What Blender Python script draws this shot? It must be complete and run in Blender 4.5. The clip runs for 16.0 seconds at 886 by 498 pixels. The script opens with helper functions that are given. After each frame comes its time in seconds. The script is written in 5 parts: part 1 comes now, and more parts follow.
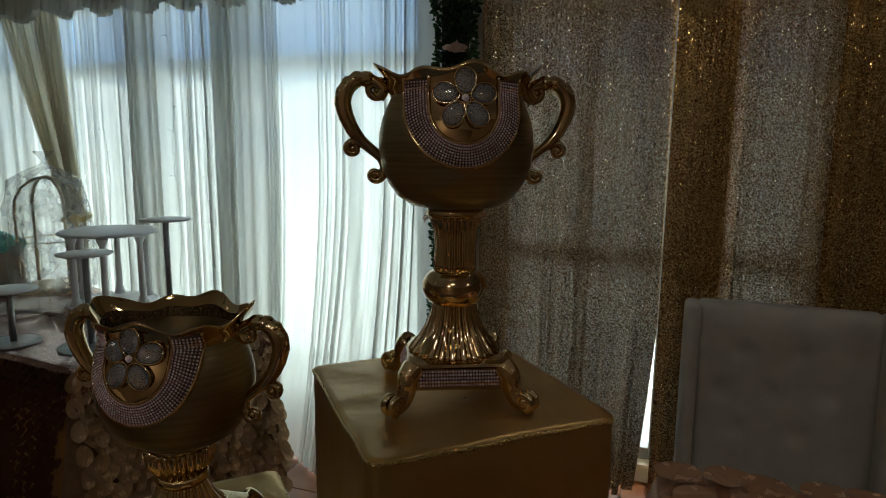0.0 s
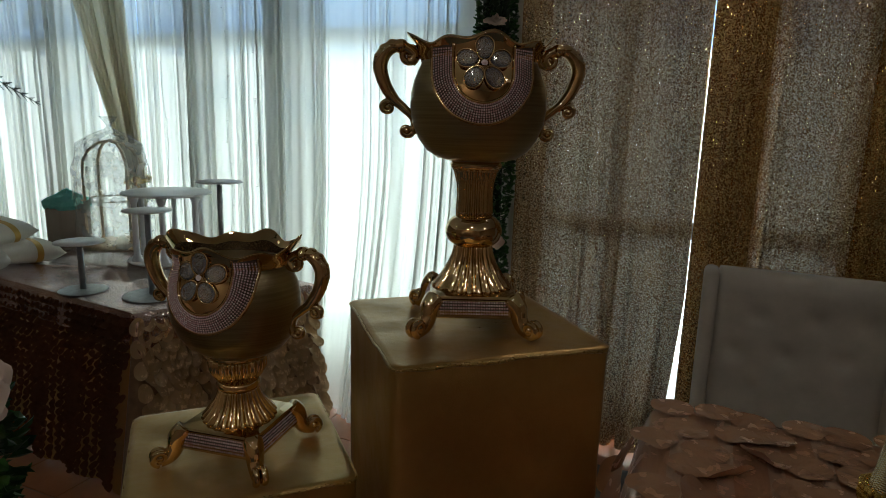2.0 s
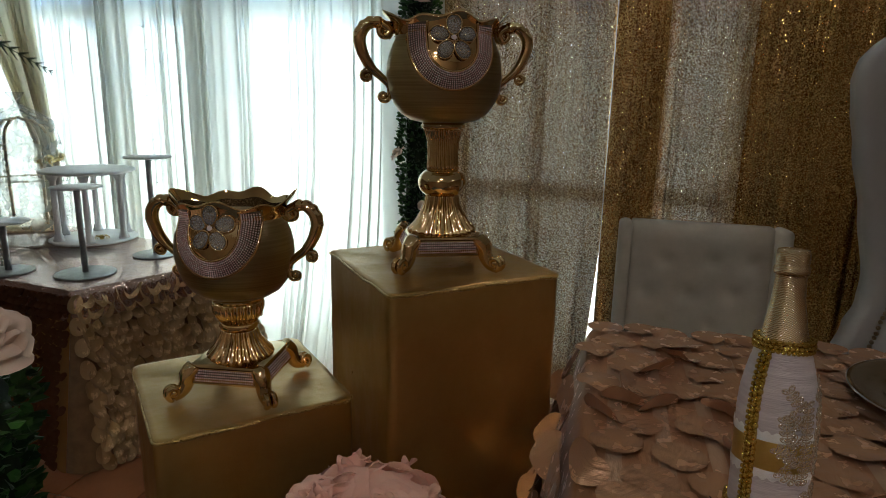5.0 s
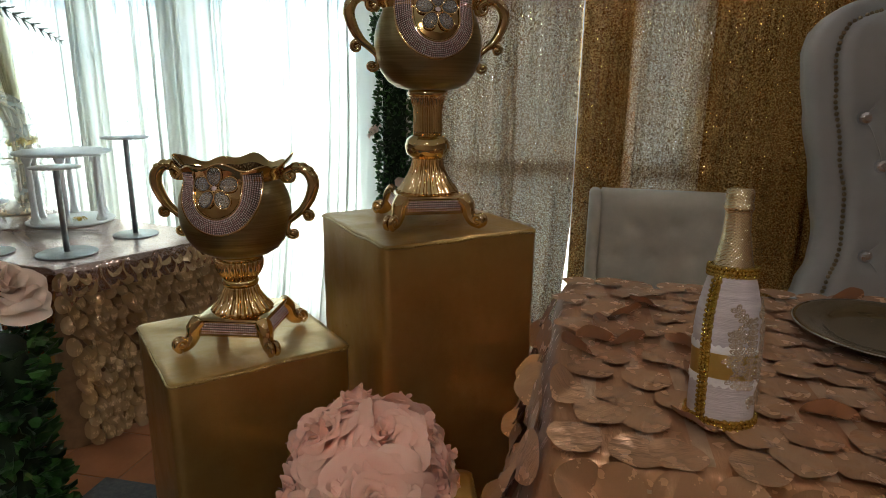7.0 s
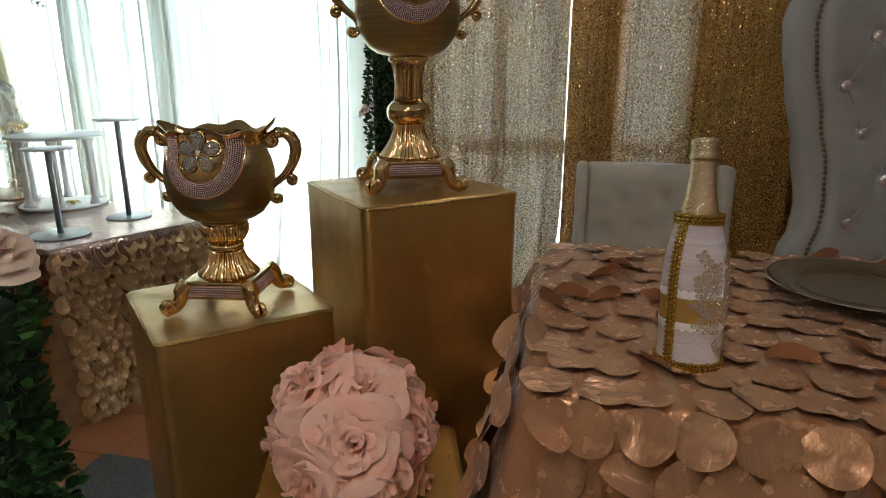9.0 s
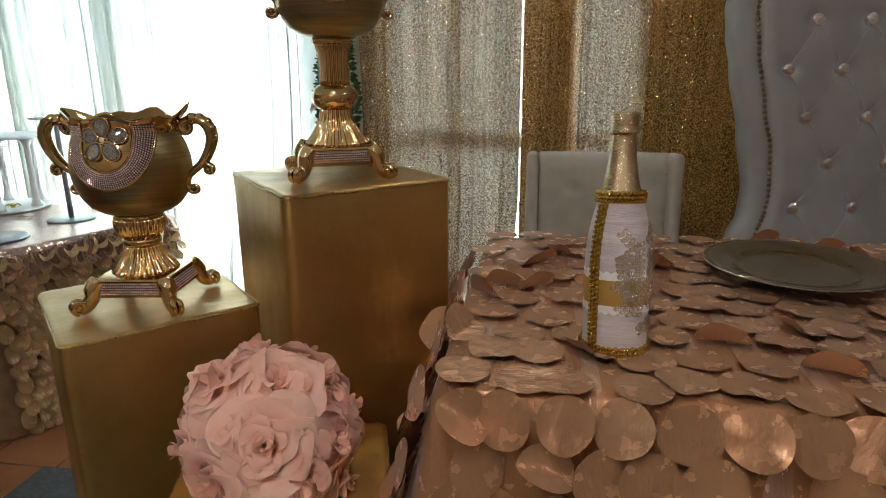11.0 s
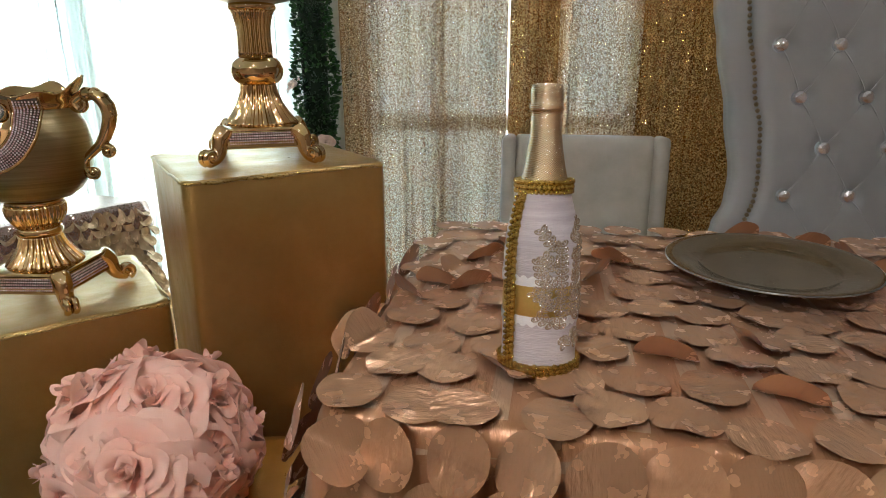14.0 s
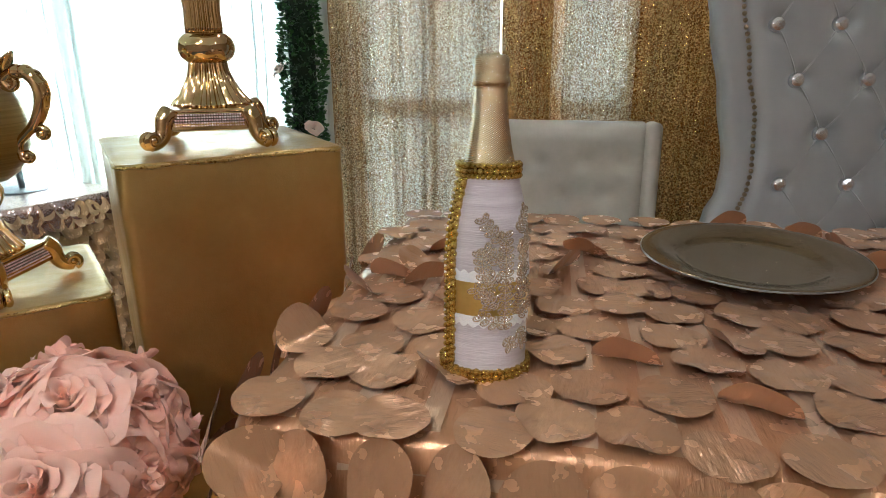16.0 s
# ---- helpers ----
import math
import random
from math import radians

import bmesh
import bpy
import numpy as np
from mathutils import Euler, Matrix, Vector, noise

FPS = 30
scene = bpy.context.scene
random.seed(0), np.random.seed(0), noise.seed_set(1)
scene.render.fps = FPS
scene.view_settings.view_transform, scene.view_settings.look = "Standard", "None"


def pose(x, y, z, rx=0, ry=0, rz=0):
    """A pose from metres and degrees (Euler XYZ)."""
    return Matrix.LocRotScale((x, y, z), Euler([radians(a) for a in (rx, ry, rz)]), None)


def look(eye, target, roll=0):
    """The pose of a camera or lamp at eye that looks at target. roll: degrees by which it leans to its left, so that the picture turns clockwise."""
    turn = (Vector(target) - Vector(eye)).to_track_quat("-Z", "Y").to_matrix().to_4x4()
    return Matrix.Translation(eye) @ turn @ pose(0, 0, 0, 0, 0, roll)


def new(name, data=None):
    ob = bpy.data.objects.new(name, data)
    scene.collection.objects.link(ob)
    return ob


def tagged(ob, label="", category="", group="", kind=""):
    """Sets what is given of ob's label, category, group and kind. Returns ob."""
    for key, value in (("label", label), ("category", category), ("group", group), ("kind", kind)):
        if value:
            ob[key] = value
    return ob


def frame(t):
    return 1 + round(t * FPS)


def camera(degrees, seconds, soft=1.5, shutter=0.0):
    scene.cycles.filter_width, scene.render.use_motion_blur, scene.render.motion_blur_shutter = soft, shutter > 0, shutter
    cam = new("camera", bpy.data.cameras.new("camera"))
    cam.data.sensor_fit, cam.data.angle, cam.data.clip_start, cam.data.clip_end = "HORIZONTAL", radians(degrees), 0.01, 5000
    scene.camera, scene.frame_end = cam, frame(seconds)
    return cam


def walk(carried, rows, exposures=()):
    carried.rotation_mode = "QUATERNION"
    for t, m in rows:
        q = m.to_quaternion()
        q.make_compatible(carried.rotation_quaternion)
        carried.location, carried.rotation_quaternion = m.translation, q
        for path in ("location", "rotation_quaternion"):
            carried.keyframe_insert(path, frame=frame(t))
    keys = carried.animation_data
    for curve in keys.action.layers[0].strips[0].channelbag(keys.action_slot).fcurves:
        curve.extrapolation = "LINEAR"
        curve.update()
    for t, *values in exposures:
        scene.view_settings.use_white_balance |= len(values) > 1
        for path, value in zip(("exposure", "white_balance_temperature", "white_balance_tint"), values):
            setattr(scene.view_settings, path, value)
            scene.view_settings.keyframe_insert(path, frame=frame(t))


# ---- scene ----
cam = camera(70.5, 16.0, soft=0.85)
PATH = [
    (0, (0.029, 0.101, 1.550), (0.910, 1.867, 1.229), 0.6),
    (0.5, (0.016, 0.068, 1.546), (0.847, 1.855, 1.208), 0.7),
    (1, (0.005, 0.032, 1.543), (0.785, 1.838, 1.185), 1.1),
    (1.5, (-0.002, -0.001, 1.537), (0.753, 1.812, 1.157), 1.3),
    (2, (0.002, -0.031, 1.527), (0.757, 1.777, 1.130), 1.6),
    (2.5, (0.006, -0.054, 1.523), (0.748, 1.756, 1.107), 1.5),
    (3, (-0.006, -0.069, 1.522), (0.773, 1.722, 1.090), 1.9),
    (3.5, (-0.047, -0.080, 1.524), (0.790, 1.682, 1.083), 0.8),
    (4, (-0.092, -0.098, 1.521), (0.815, 1.627, 1.074), 1.1),
    (6.5, (-0.240, -0.195, 1.485), (0.827, 1.424, 0.996), 0.5),
    (7, (-0.248, -0.212, 1.478), (0.827, 1.397, 0.974), 0.8),
    (7.5, (-0.250, -0.228, 1.465), (0.814, 1.385, 0.948), 1.3),
    (8, (-0.246, -0.232, 1.450), (0.816, 1.379, 0.922), 0.7),
    (8.5, (-0.245, -0.243, 1.445), (0.817, 1.363, 0.903), 0.5),
    (9, (-0.241, -0.260, 1.436), (0.834, 1.339, 0.897), 0.2),
    (9.5, (-0.231, -0.270, 1.428), (0.872, 1.309, 0.889), -0.0),
    (10, (-0.212, -0.279, 1.418), (0.928, 1.275, 0.881), -0.6),
    (12.5, (-0.049, -0.253, 1.393), (1.094, 1.290, 0.834), -0.2),
    (13, (-0.022, -0.249, 1.390), (1.114, 1.295, 0.819), -0.3),
    (13.5, (0.004, -0.246, 1.386), (1.125, 1.306, 0.807), -0.6),
    (14, (0.029, -0.250, 1.384), (1.138, 1.307, 0.795), -0.3),
    (14.5, (0.053, -0.248, 1.380), (1.154, 1.311, 0.783), 0.7),
    (15, (0.080, -0.240, 1.376), (1.174, 1.322, 0.772), 0.3),
    (15.5, (0.104, -0.234, 1.372), (1.193, 1.327, 0.759), -0.2),
    (16, (0.126, -0.237, 1.365), (1.213, 1.322, 0.743), -0.3),
]
EXPOSURES = [(0.0, -1.68, 6500, 10), (1.5, -1.50, 6500, 10), (3.5, -1.12, 6450, 10), (7.0, -0.25, 6550, 10), (9.0, 0.04, 6500, 10), (12.5, 0.5, 6150, 9), (16.0, 1.0, 5750, 6)]
walk(cam, [(t, look(eye, target, roll)) for t, eye, target, roll in PATH], EXPOSURES)

# ---- world and light ----
world = bpy.data.worlds.new("world")
scene.world = world
world.use_nodes = True
wn = world.node_tree.nodes
sky = wn.new("ShaderNodeTexSky")
sky.sky_type, sky.sun_disc = "NISHITA", False
sky.sun_elevation, sky.sun_rotation = radians(38), radians(70)
wn["Background"].inputs["Strength"].default_value = 0.12
world.node_tree.links.new(sky.outputs[0], wn["Background"].inputs[0])

sun = new("sun", bpy.data.lights.new("sun", "SUN"))
sun.data.energy, sun.data.angle, sun.data.color = 3.0, radians(0.5), (1.0, 0.95, 0.87)
sun.matrix_world = look((3, 5, 6), (0.2, 2.4, 0))


# ---- materials ----
def shader(name, color=(0.8, 0.8, 0.8), rough=0.5, metal=0.0):
    m = bpy.data.materials.new(name)
    m.use_nodes = True
    b = m.node_tree.nodes["Principled BSDF"]
    b.inputs["Base Color"].default_value = (*color, 1)
    b.inputs["Roughness"].default_value = rough
    b.inputs["Metallic"].default_value = metal
    return m, m.node_tree.nodes, m.node_tree.links, b


def coords(n, l, kind="Object", scale=(1, 1, 1)):
    c, mp = n.new("ShaderNodeTexCoord"), n.new("ShaderNodeMapping")
    l.new(c.outputs[kind], mp.inputs[0])
    mp.inputs["Scale"].default_value = scale
    return mp.outputs[0]


def noise_tex(n, l, vec, scale, detail=4.0, rough=0.55):
    t = n.new("ShaderNodeTexNoise")
    t.inputs["Scale"].default_value, t.inputs["Detail"].default_value, t.inputs["Roughness"].default_value = scale, detail, rough
    l.new(vec, t.inputs["Vector"])
    return t.outputs["Fac"]


def ramp(n, l, fac, stops):
    r = n.new("ShaderNodeValToRGB")
    while len(r.color_ramp.elements) < len(stops):
        r.color_ramp.elements.new(0.5)
    for e, (p, c) in zip(r.color_ramp.elements, stops):
        e.position, e.color = p, (*c, 1) if len(c) == 3 else c
    l.new(fac, r.inputs[0])
    return r.outputs[0]


def bump(n, l, b, fac, strength, dist):
    k = n.new("ShaderNodeBump")
    k.inputs["Strength"].default_value, k.inputs["Distance"].default_value = strength, dist
    l.new(fac, k.inputs["Height"])
    old = b.inputs["Normal"].links
    if old:
        l.new(old[0].from_socket, k.inputs["Normal"])
    l.new(k.outputs[0], b.inputs["Normal"])


def plain(name, c0, c1, rough, scale, metal=0.0, bumps=0.15, dist=0.002, fine=None, stretch=(1, 1, 1)):
    """A surface with two scales of variation between two colours."""
    m, n, l, b = shader(name, c0, rough, metal)
    v = coords(n, l, scale=stretch)
    a = noise_tex(n, l, v, scale)
    l.new(ramp(n, l, a, [(0.3, c0), (0.7, c1)]), b.inputs["Base Color"])
    f = noise_tex(n, l, v, fine or scale * 9, 3.0)
    l.new(ramp(n, l, f, [(0.25, (max(0.02, rough - 0.09),) * 3), (0.75, (min(1, rough + 0.09),) * 3)]), b.inputs["Roughness"])
    bump(n, l, b, f, bumps, dist)
    return m


def polished_gold():
    m, n, l, b = shader("polished_gold", (0.75, 0.47, 0.16), 0.12, 1.0)
    v = coords(n, l)
    a = noise_tex(n, l, v, 22.0)
    l.new(ramp(n, l, a, [(0.3, (0.62, 0.42, 0.19)), (0.7, (0.80, 0.59, 0.32))]), b.inputs["Base Color"])
    l.new(ramp(n, l, noise_tex(n, l, v, 90.0), [(0.3, (0.04,) * 3), (0.8, (0.13,) * 3)]), b.inputs["Roughness"])
    bump(n, l, b, noise_tex(n, l, v, 60.0, 2.0), 0.12, 0.0008)
    return m


def brushed_gold():
    m, n, l, b = shader("brushed_gold", (0.42, 0.30, 0.13), 0.28, 1.0)
    v = coords(n, l, scale=(6, 6, 420))
    a = noise_tex(n, l, v, 1.0, 3.0)
    l.new(ramp(n, l, a, [(0.3, (0.33, 0.26, 0.135)), (0.72, (0.47, 0.38, 0.21))]), b.inputs["Base Color"])
    b.inputs["Anisotropic"].default_value = 0.6
    bump(n, l, b, a, 0.6, 0.0009)
    return m


def gold_vinyl():
    m, n, l, b = shader("gold_vinyl", (0.42, 0.26, 0.07), 0.36, 0.9)
    v = coords(n, l)
    a = noise_tex(n, l, v, 5.0, 6.0, 0.65)
    l.new(ramp(n, l, a, [(0.3, (0.46, 0.275, 0.082)), (0.7, (0.61, 0.395, 0.145))]), b.inputs["Base Color"])
    l.new(ramp(n, l, noise_tex(n, l, v, 11.0, 6.0, 0.7), [(0.3, (0.27,) * 3), (0.72, (0.47,) * 3)]), b.inputs["Roughness"])
    bump(n, l, b, noise_tex(n, l, v, 520.0, 2.0), 0.45, 0.0008)
    bump(n, l, b, noise_tex(n, l, v, 55.0, 4.0), 0.24, 0.003)
    bump(n, l, b, noise_tex(n, l, coords(n, l, scale=(1, 1, 0.5)), 8.0, 3.0), 0.40, 0.016)
    return m


def satin(name, c0, c1, metal=0.5, passes=0.0):
    m, n, l, b = shader(name, c0, 0.27, 0.0)
    v = coords(n, l)
    info = n.new("ShaderNodeObjectInfo")
    geo = n.new("ShaderNodeNewGeometry")
    mix = n.new("ShaderNodeMath")
    mix.operation = "ADD"
    l.new(info.outputs["Random"], mix.inputs[0])
    l.new(geo.outputs["Random Per Island"], mix.inputs[1])
    frac = n.new("ShaderNodeMath")
    frac.operation = "FRACT"
    l.new(mix.outputs[0], frac.inputs[0])
    l.new(ramp(n, l, frac.outputs[0], [(0.0, c0), (1.0, c1)]), b.inputs["Base Color"])
    b.inputs["Metallic"].default_value = metal
    l.new(ramp(n, l, noise_tex(n, l, v, 35.0, 3.0), [(0.3, (0.19,) * 3), (0.7, (0.30,) * 3)]), b.inputs["Roughness"])
    b.inputs["Sheen Weight"].default_value = 0.15
    # crosswise slubs, and crinkles that run with them, each piece crushed its own way
    shift = n.new("ShaderNodeVectorMath")
    shift.operation = "ADD"
    l.new(v, shift.inputs[0])
    l.new(frac.outputs[0], shift.inputs[1])
    for sx, sy, st, di in ((520, 40, 0.5, 0.0005), (150, 30, 0.65, 0.0020), (46, 18, 0.5, 0.005)):
        mp = n.new("ShaderNodeMapping")
        mp.inputs["Scale"].default_value = (sx, sy, sy)
        mp.inputs["Rotation"].default_value = (0, 0, 0.35)
        l.new(shift.outputs[0], mp.inputs[0])
        bump(n, l, b, noise_tex(n, l, mp.outputs[0], 1.0, 3.0), st, di)
    if passes:
        tra, ms = n.new("ShaderNodeBsdfTranslucent"), n.new("ShaderNodeMixShader")
        tra.inputs[0].default_value = (*c1, 1)
        ms.inputs[0].default_value = passes
        l.new(b.outputs[0], ms.inputs[1])
        l.new(tra.outputs[0], ms.inputs[2])
        l.new(ms.outputs[0], n["Material Output"].inputs[0])
    return m


def haze(n, l, sock, amount, color):
    """Fine threads that scatter light forward: a wide blur of what lies behind."""
    ref, mx = n.new("ShaderNodeBsdfRefraction"), n.new("ShaderNodeMixShader")
    ref.inputs["Color"].default_value = (*color, 1)
    ref.inputs["Roughness"].default_value, ref.inputs["IOR"].default_value = 0.75, 1.5
    mx.inputs[0].default_value = amount
    l.new(sock, mx.inputs[1])
    l.new(ref.outputs[0], mx.inputs[2])
    return mx.outputs[0]


def thin_cloth(name, see, pass_color, face_color, soft=0.0):
    """Sheer cloth: part open weave, part cloth that lets light through."""
    m = bpy.data.materials.new(name)
    m.use_nodes = True
    n, l = m.node_tree.nodes, m.node_tree.links
    n.remove(n["Principled BSDF"])
    dif, tra, opn = n.new("ShaderNodeBsdfDiffuse"), n.new("ShaderNodeBsdfTranslucent"), n.new("ShaderNodeBsdfTransparent")
    dif.inputs[0].default_value, tra.inputs[0].default_value = (*face_color, 1), (*pass_color, 1)
    m1, m2 = n.new("ShaderNodeMixShader"), n.new("ShaderNodeMixShader")
    m1.inputs[0].default_value = 0.55
    l.new(dif.outputs[0], m1.inputs[1])
    l.new(tra.outputs[0], m1.inputs[2])
    v = coords(n, l, scale=(1, 1, 0.15))
    a = noise_tex(n, l, v, 16.0, 5.0)
    l.new(ramp(n, l, a, [(0.25, (see * 0.6,) * 3), (0.8, (see * 1.35,) * 3)]), m2.inputs[0])
    l.new(haze(n, l, m1.outputs[0], soft, pass_color) if soft else m1.outputs[0], m2.inputs[1])
    l.new(opn.outputs[0], m2.inputs[2])
    l.new(m2.outputs[0], n["Material Output"].inputs[0])
    return m


def sequin_cloth(name, c0, c1, size, see, spread=0.055, shine=0.3, few=0.93, tilt=0.85, soft=0.0):
    """Sequins sewn on net: the net passes some light; a few sequins lie free and flash."""
    m, n, l, b = shader(name, c0, 0.09, 1.0)
    v = coords(n, l)
    vo = n.new("ShaderNodeTexVoronoi")
    vo.inputs["Scale"].default_value = 1.0 / size
    l.new(v, vo.inputs["Vector"])
    geo = n.new("ShaderNodeNewGeometry")
    sub = n.new("ShaderNodeVectorMath")
    sub.operation = "SUBTRACT"
    l.new(vo.outputs["Color"], sub.inputs[0])
    sub.inputs[1].default_value = (0.5, 0.5, 0.5)
    sc = n.new("ShaderNodeVectorMath")
    sc.operation = "SCALE"
    sep = n.new("ShaderNodeSeparateColor")
    l.new(vo.outputs["Color"], sep.inputs[0])
    l.new(ramp(n, l, sep.outputs[0], [(few - 0.02, (tilt * 0.28,) * 3), (few, (tilt,) * 3)]), sc.inputs["Scale"])
    l.new(sub.outputs[0], sc.inputs[0])
    add = n.new("ShaderNodeVectorMath")
    l.new(geo.outputs["Normal"], add.inputs[0])
    l.new(sc.outputs[0], add.inputs[1])
    nor = n.new("ShaderNodeVectorMath")
    nor.operation = "NORMALIZE"
    l.new(add.outputs[0], nor.inputs[0])
    l.new(nor.outputs[0], b.inputs["Normal"])
    a = noise_tex(n, l, coords(n, l, scale=(1, 1, 0.08)), 14.0, 4.0)
    l.new(ramp(n, l, a, [(0.3, c0), (0.7, c1)]), b.inputs["Base Color"])
    dif, tra, opn = n.new("ShaderNodeBsdfDiffuse"), n.new("ShaderNodeBsdfTranslucent"), n.new("ShaderNodeBsdfTransparent")
    l.new(ramp(n, l, sep.outputs[1], [(0.0, tuple(0.55 * c for c in c0)), (1.0, c1)]), dif.inputs[0])
    l.new(ramp(n, l, sep.outputs[2], [(0.0, (0.23, 0.18, 0.12)), (1.0, (0.80, 0.71, 0.56))]), tra.inputs[0])
    m0, m1, m2 = n.new("ShaderNodeMixShader"), n.new("ShaderNodeMixShader"), n.new("ShaderNodeMixShader")
    l.new(ramp(n, l, a, [(0.36, (spread * 0.35,) * 3), (0.60, (spread * 1.3,) * 3)]), m1.inputs[0])
    l.new(dif.outputs[0], m1.inputs[1])
    l.new(tra.outputs[0], m1.inputs[2])
    l.new(ramp(n, l, sep.outputs[0], [(few - 0.02, (shine,) * 3), (few, (0.8,) * 3)]), m0.inputs[0])
    l.new(m1.outputs[0], m0.inputs[1])
    l.new(b.outputs[0], m0.inputs[2])
    l.new(ramp(n, l, vo.outputs["Distance"], [(0.32, (0.0,) * 3), (0.62, (see,) * 3)]), m2.inputs[0])
    l.new(haze(n, l, m0.outputs[0], soft, (0.86, 0.82, 0.74)) if soft else m0.outputs[0], m2.inputs[1])
    l.new(opn.outputs[0], m2.inputs[2])
    l.new(m2.outputs[0], n["Material Output"].inputs[0])
    return m


def clear(name, rough=0.02, color=(1, 1, 1), ior=1.45, clarity=1.0):
    m, n, l, b = shader(name, color, rough)
    b.inputs["Transmission Weight"].default_value = clarity
    b.inputs["IOR"].default_value = ior
    return m


def film_plastic():
    """Thin clear wrapping film."""
    m = bpy.data.materials.new("clear_film")
    m.use_nodes = True
    n, l = m.node_tree.nodes, m.node_tree.links
    b = n["Principled BSDF"]
    b.inputs["Base Color"].default_value, b.inputs["Roughness"].default_value = (0.8, 0.84, 0.84, 1), 0.12
    opn, mx = n.new("ShaderNodeBsdfTransparent"), n.new("ShaderNodeMixShader")
    l.new(ramp(n, l, noise_tex(n, l, coords(n, l), 14.0), [(0.35, (0.86,) * 3), (0.8, (0.45,) * 3)]), mx.inputs[0])
    bump(n, l, b, noise_tex(n, l, coords(n, l), 20.0, 3.0), 0.8, 0.02)
    l.new(b.outputs[0], mx.inputs[1])
    l.new(opn.outputs[0], mx.inputs[2])
    l.new(mx.outputs[0], n["Material Output"].inputs[0])
    return m


def leaf_material(name, c0, c1):
    m, n, l, b = shader(name, c0, 0.35)
    geo = n.new("ShaderNodeNewGeometry")
    l.new(ramp(n, l, geo.outputs["Random Per Island"], [(0.0, c0), (1.0, c1)]), b.inputs["Base Color"])
    b.inputs["Subsurface Weight"].default_value = 0.0
    bump(n, l, b, noise_tex(n, l, coords(n, l), 160.0), 0.2, 0.001)
    return m


def petal_material(name, c0, c1):
    m, n, l, b = shader(name, c0, 0.7)
    geo = n.new("ShaderNodeNewGeometry")
    a = noise_tex(n, l, coords(n, l), 30.0)
    mx = n.new("ShaderNodeMath")
    mx.operation = "MULTIPLY_ADD"
    l.new(geo.outputs["Random Per Island"], mx.inputs[0])
    mx.inputs[1].default_value = 0.6
    l.new(a, mx.inputs[2])
    l.new(ramp(n, l, mx.outputs[0], [(0.3, c0), (1.1, c1)]), b.inputs["Base Color"])
    b.inputs["Sheen Weight"].default_value = 0.3
    bump(n, l, b, noise_tex(n, l, coords(n, l), 260.0), 0.2, 0.0008)
    tra, ms = n.new("ShaderNodeBsdfTranslucent"), n.new("ShaderNodeMixShader")
    tra.inputs[0].default_value = (*c1, 1)
    ms.inputs[0].default_value = 0.36
    l.new(b.outputs[0], ms.inputs[1])
    l.new(tra.outputs[0], ms.inputs[2])
    l.new(ms.outputs[0], n["Material Output"].inputs[0])
    return m


def stones():
    """Small cut stones, each with its own tint and shine."""
    m, n, l, b = shader("pink_rhinestone", (0.8, 0.6, 0.6), 0.10, 0.4)
    geo = n.new("ShaderNodeNewGeometry")
    l.new(ramp(n, l, geo.outputs["Random Per Island"], [(0.0, (0.66, 0.40, 0.40)), (0.6, (0.90, 0.66, 0.64)), (1.0, (1.0, 0.90, 0.88))]), b.inputs["Base Color"])
    b.inputs["Coat Weight"].default_value = 0.6
    return m


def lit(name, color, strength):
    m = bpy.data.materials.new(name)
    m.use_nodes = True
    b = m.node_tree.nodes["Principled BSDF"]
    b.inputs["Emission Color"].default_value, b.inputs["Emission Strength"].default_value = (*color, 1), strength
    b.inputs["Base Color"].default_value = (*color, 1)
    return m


GOLD = polished_gold()
BRUSHED = brushed_gold()
VINYL = gold_vinyl()
PIPING = plain("gold_piping", (0.46, 0.30, 0.09), (0.60, 0.42, 0.16), 0.30, 40.0, 0.9, bumps=0.5, dist=0.002)
SATIN = satin("rose_gold_satin", (0.445, 0.222, 0.106), (0.53, 0.288, 0.148), 0.42)
SATIN_BASE = satin("rose_gold_satin_ground", (0.48, 0.232, 0.105), (0.52, 0.26, 0.122), 0.4)
TAPE = satin("rose_gold_tape", (0.68, 0.43, 0.26), (0.76, 0.51, 0.33), 0.5)
TAFFETA = satin("champagne_taffeta", (0.50, 0.32, 0.155), (0.66, 0.46, 0.265), 0.4, 0.28)
# skirt ground cloth: the shade between its petals is put into the colour
UNDERSKIRT = plain("shaded_underskirt", (0.17, 0.095, 0.045), (0.25, 0.145, 0.07), 0.45, 25.0, bumps=0.4)
SHEER = thin_cloth("sheer_ivory", 0.09, (0.66, 0.68, 0.63), (0.78, 0.77, 0.70), 0.13)
DRAPE = thin_cloth("tied_drape_ivory", 0.02, (0.80, 0.74, 0.58), (0.75, 0.70, 0.58))
TULLE = thin_cloth("valance_tulle", 0.05, (0.60, 0.60, 0.56), (0.72, 0.70, 0.65))
SEQUIN = sequin_cloth("gold_sequin_net", (0.55, 0.34, 0.13), (0.86, 0.68, 0.42), 0.0042, 0.006, 0.036, 0.26, 0.60, 0.55, 0.006)
# same net for bunched panels, browner: lack of window light behind put into colour
SEQUIN_DARK = sequin_cloth("gold_sequin_net_dense_shaded", (0.56, 0.31, 0.09), (0.80, 0.52, 0.20), 0.0046, 0.003, 0.018, 0.34, 0.58, 0.50, 0.0015)
SEQUIN_PINK = sequin_cloth("rose_sequin_cloth", (0.55, 0.38, 0.33), (0.72, 0.55, 0.50), 0.004, 0.0, 0.0, 0.8, 0.9)
WALL = plain("wall_paint", (0.34, 0.25, 0.18), (0.38, 0.28, 0.20), 0.8, 3.0)
CEIL = plain("ceiling_paint", (0.72, 0.71, 0.68), (0.76, 0.75, 0.72), 0.9, 4.0)
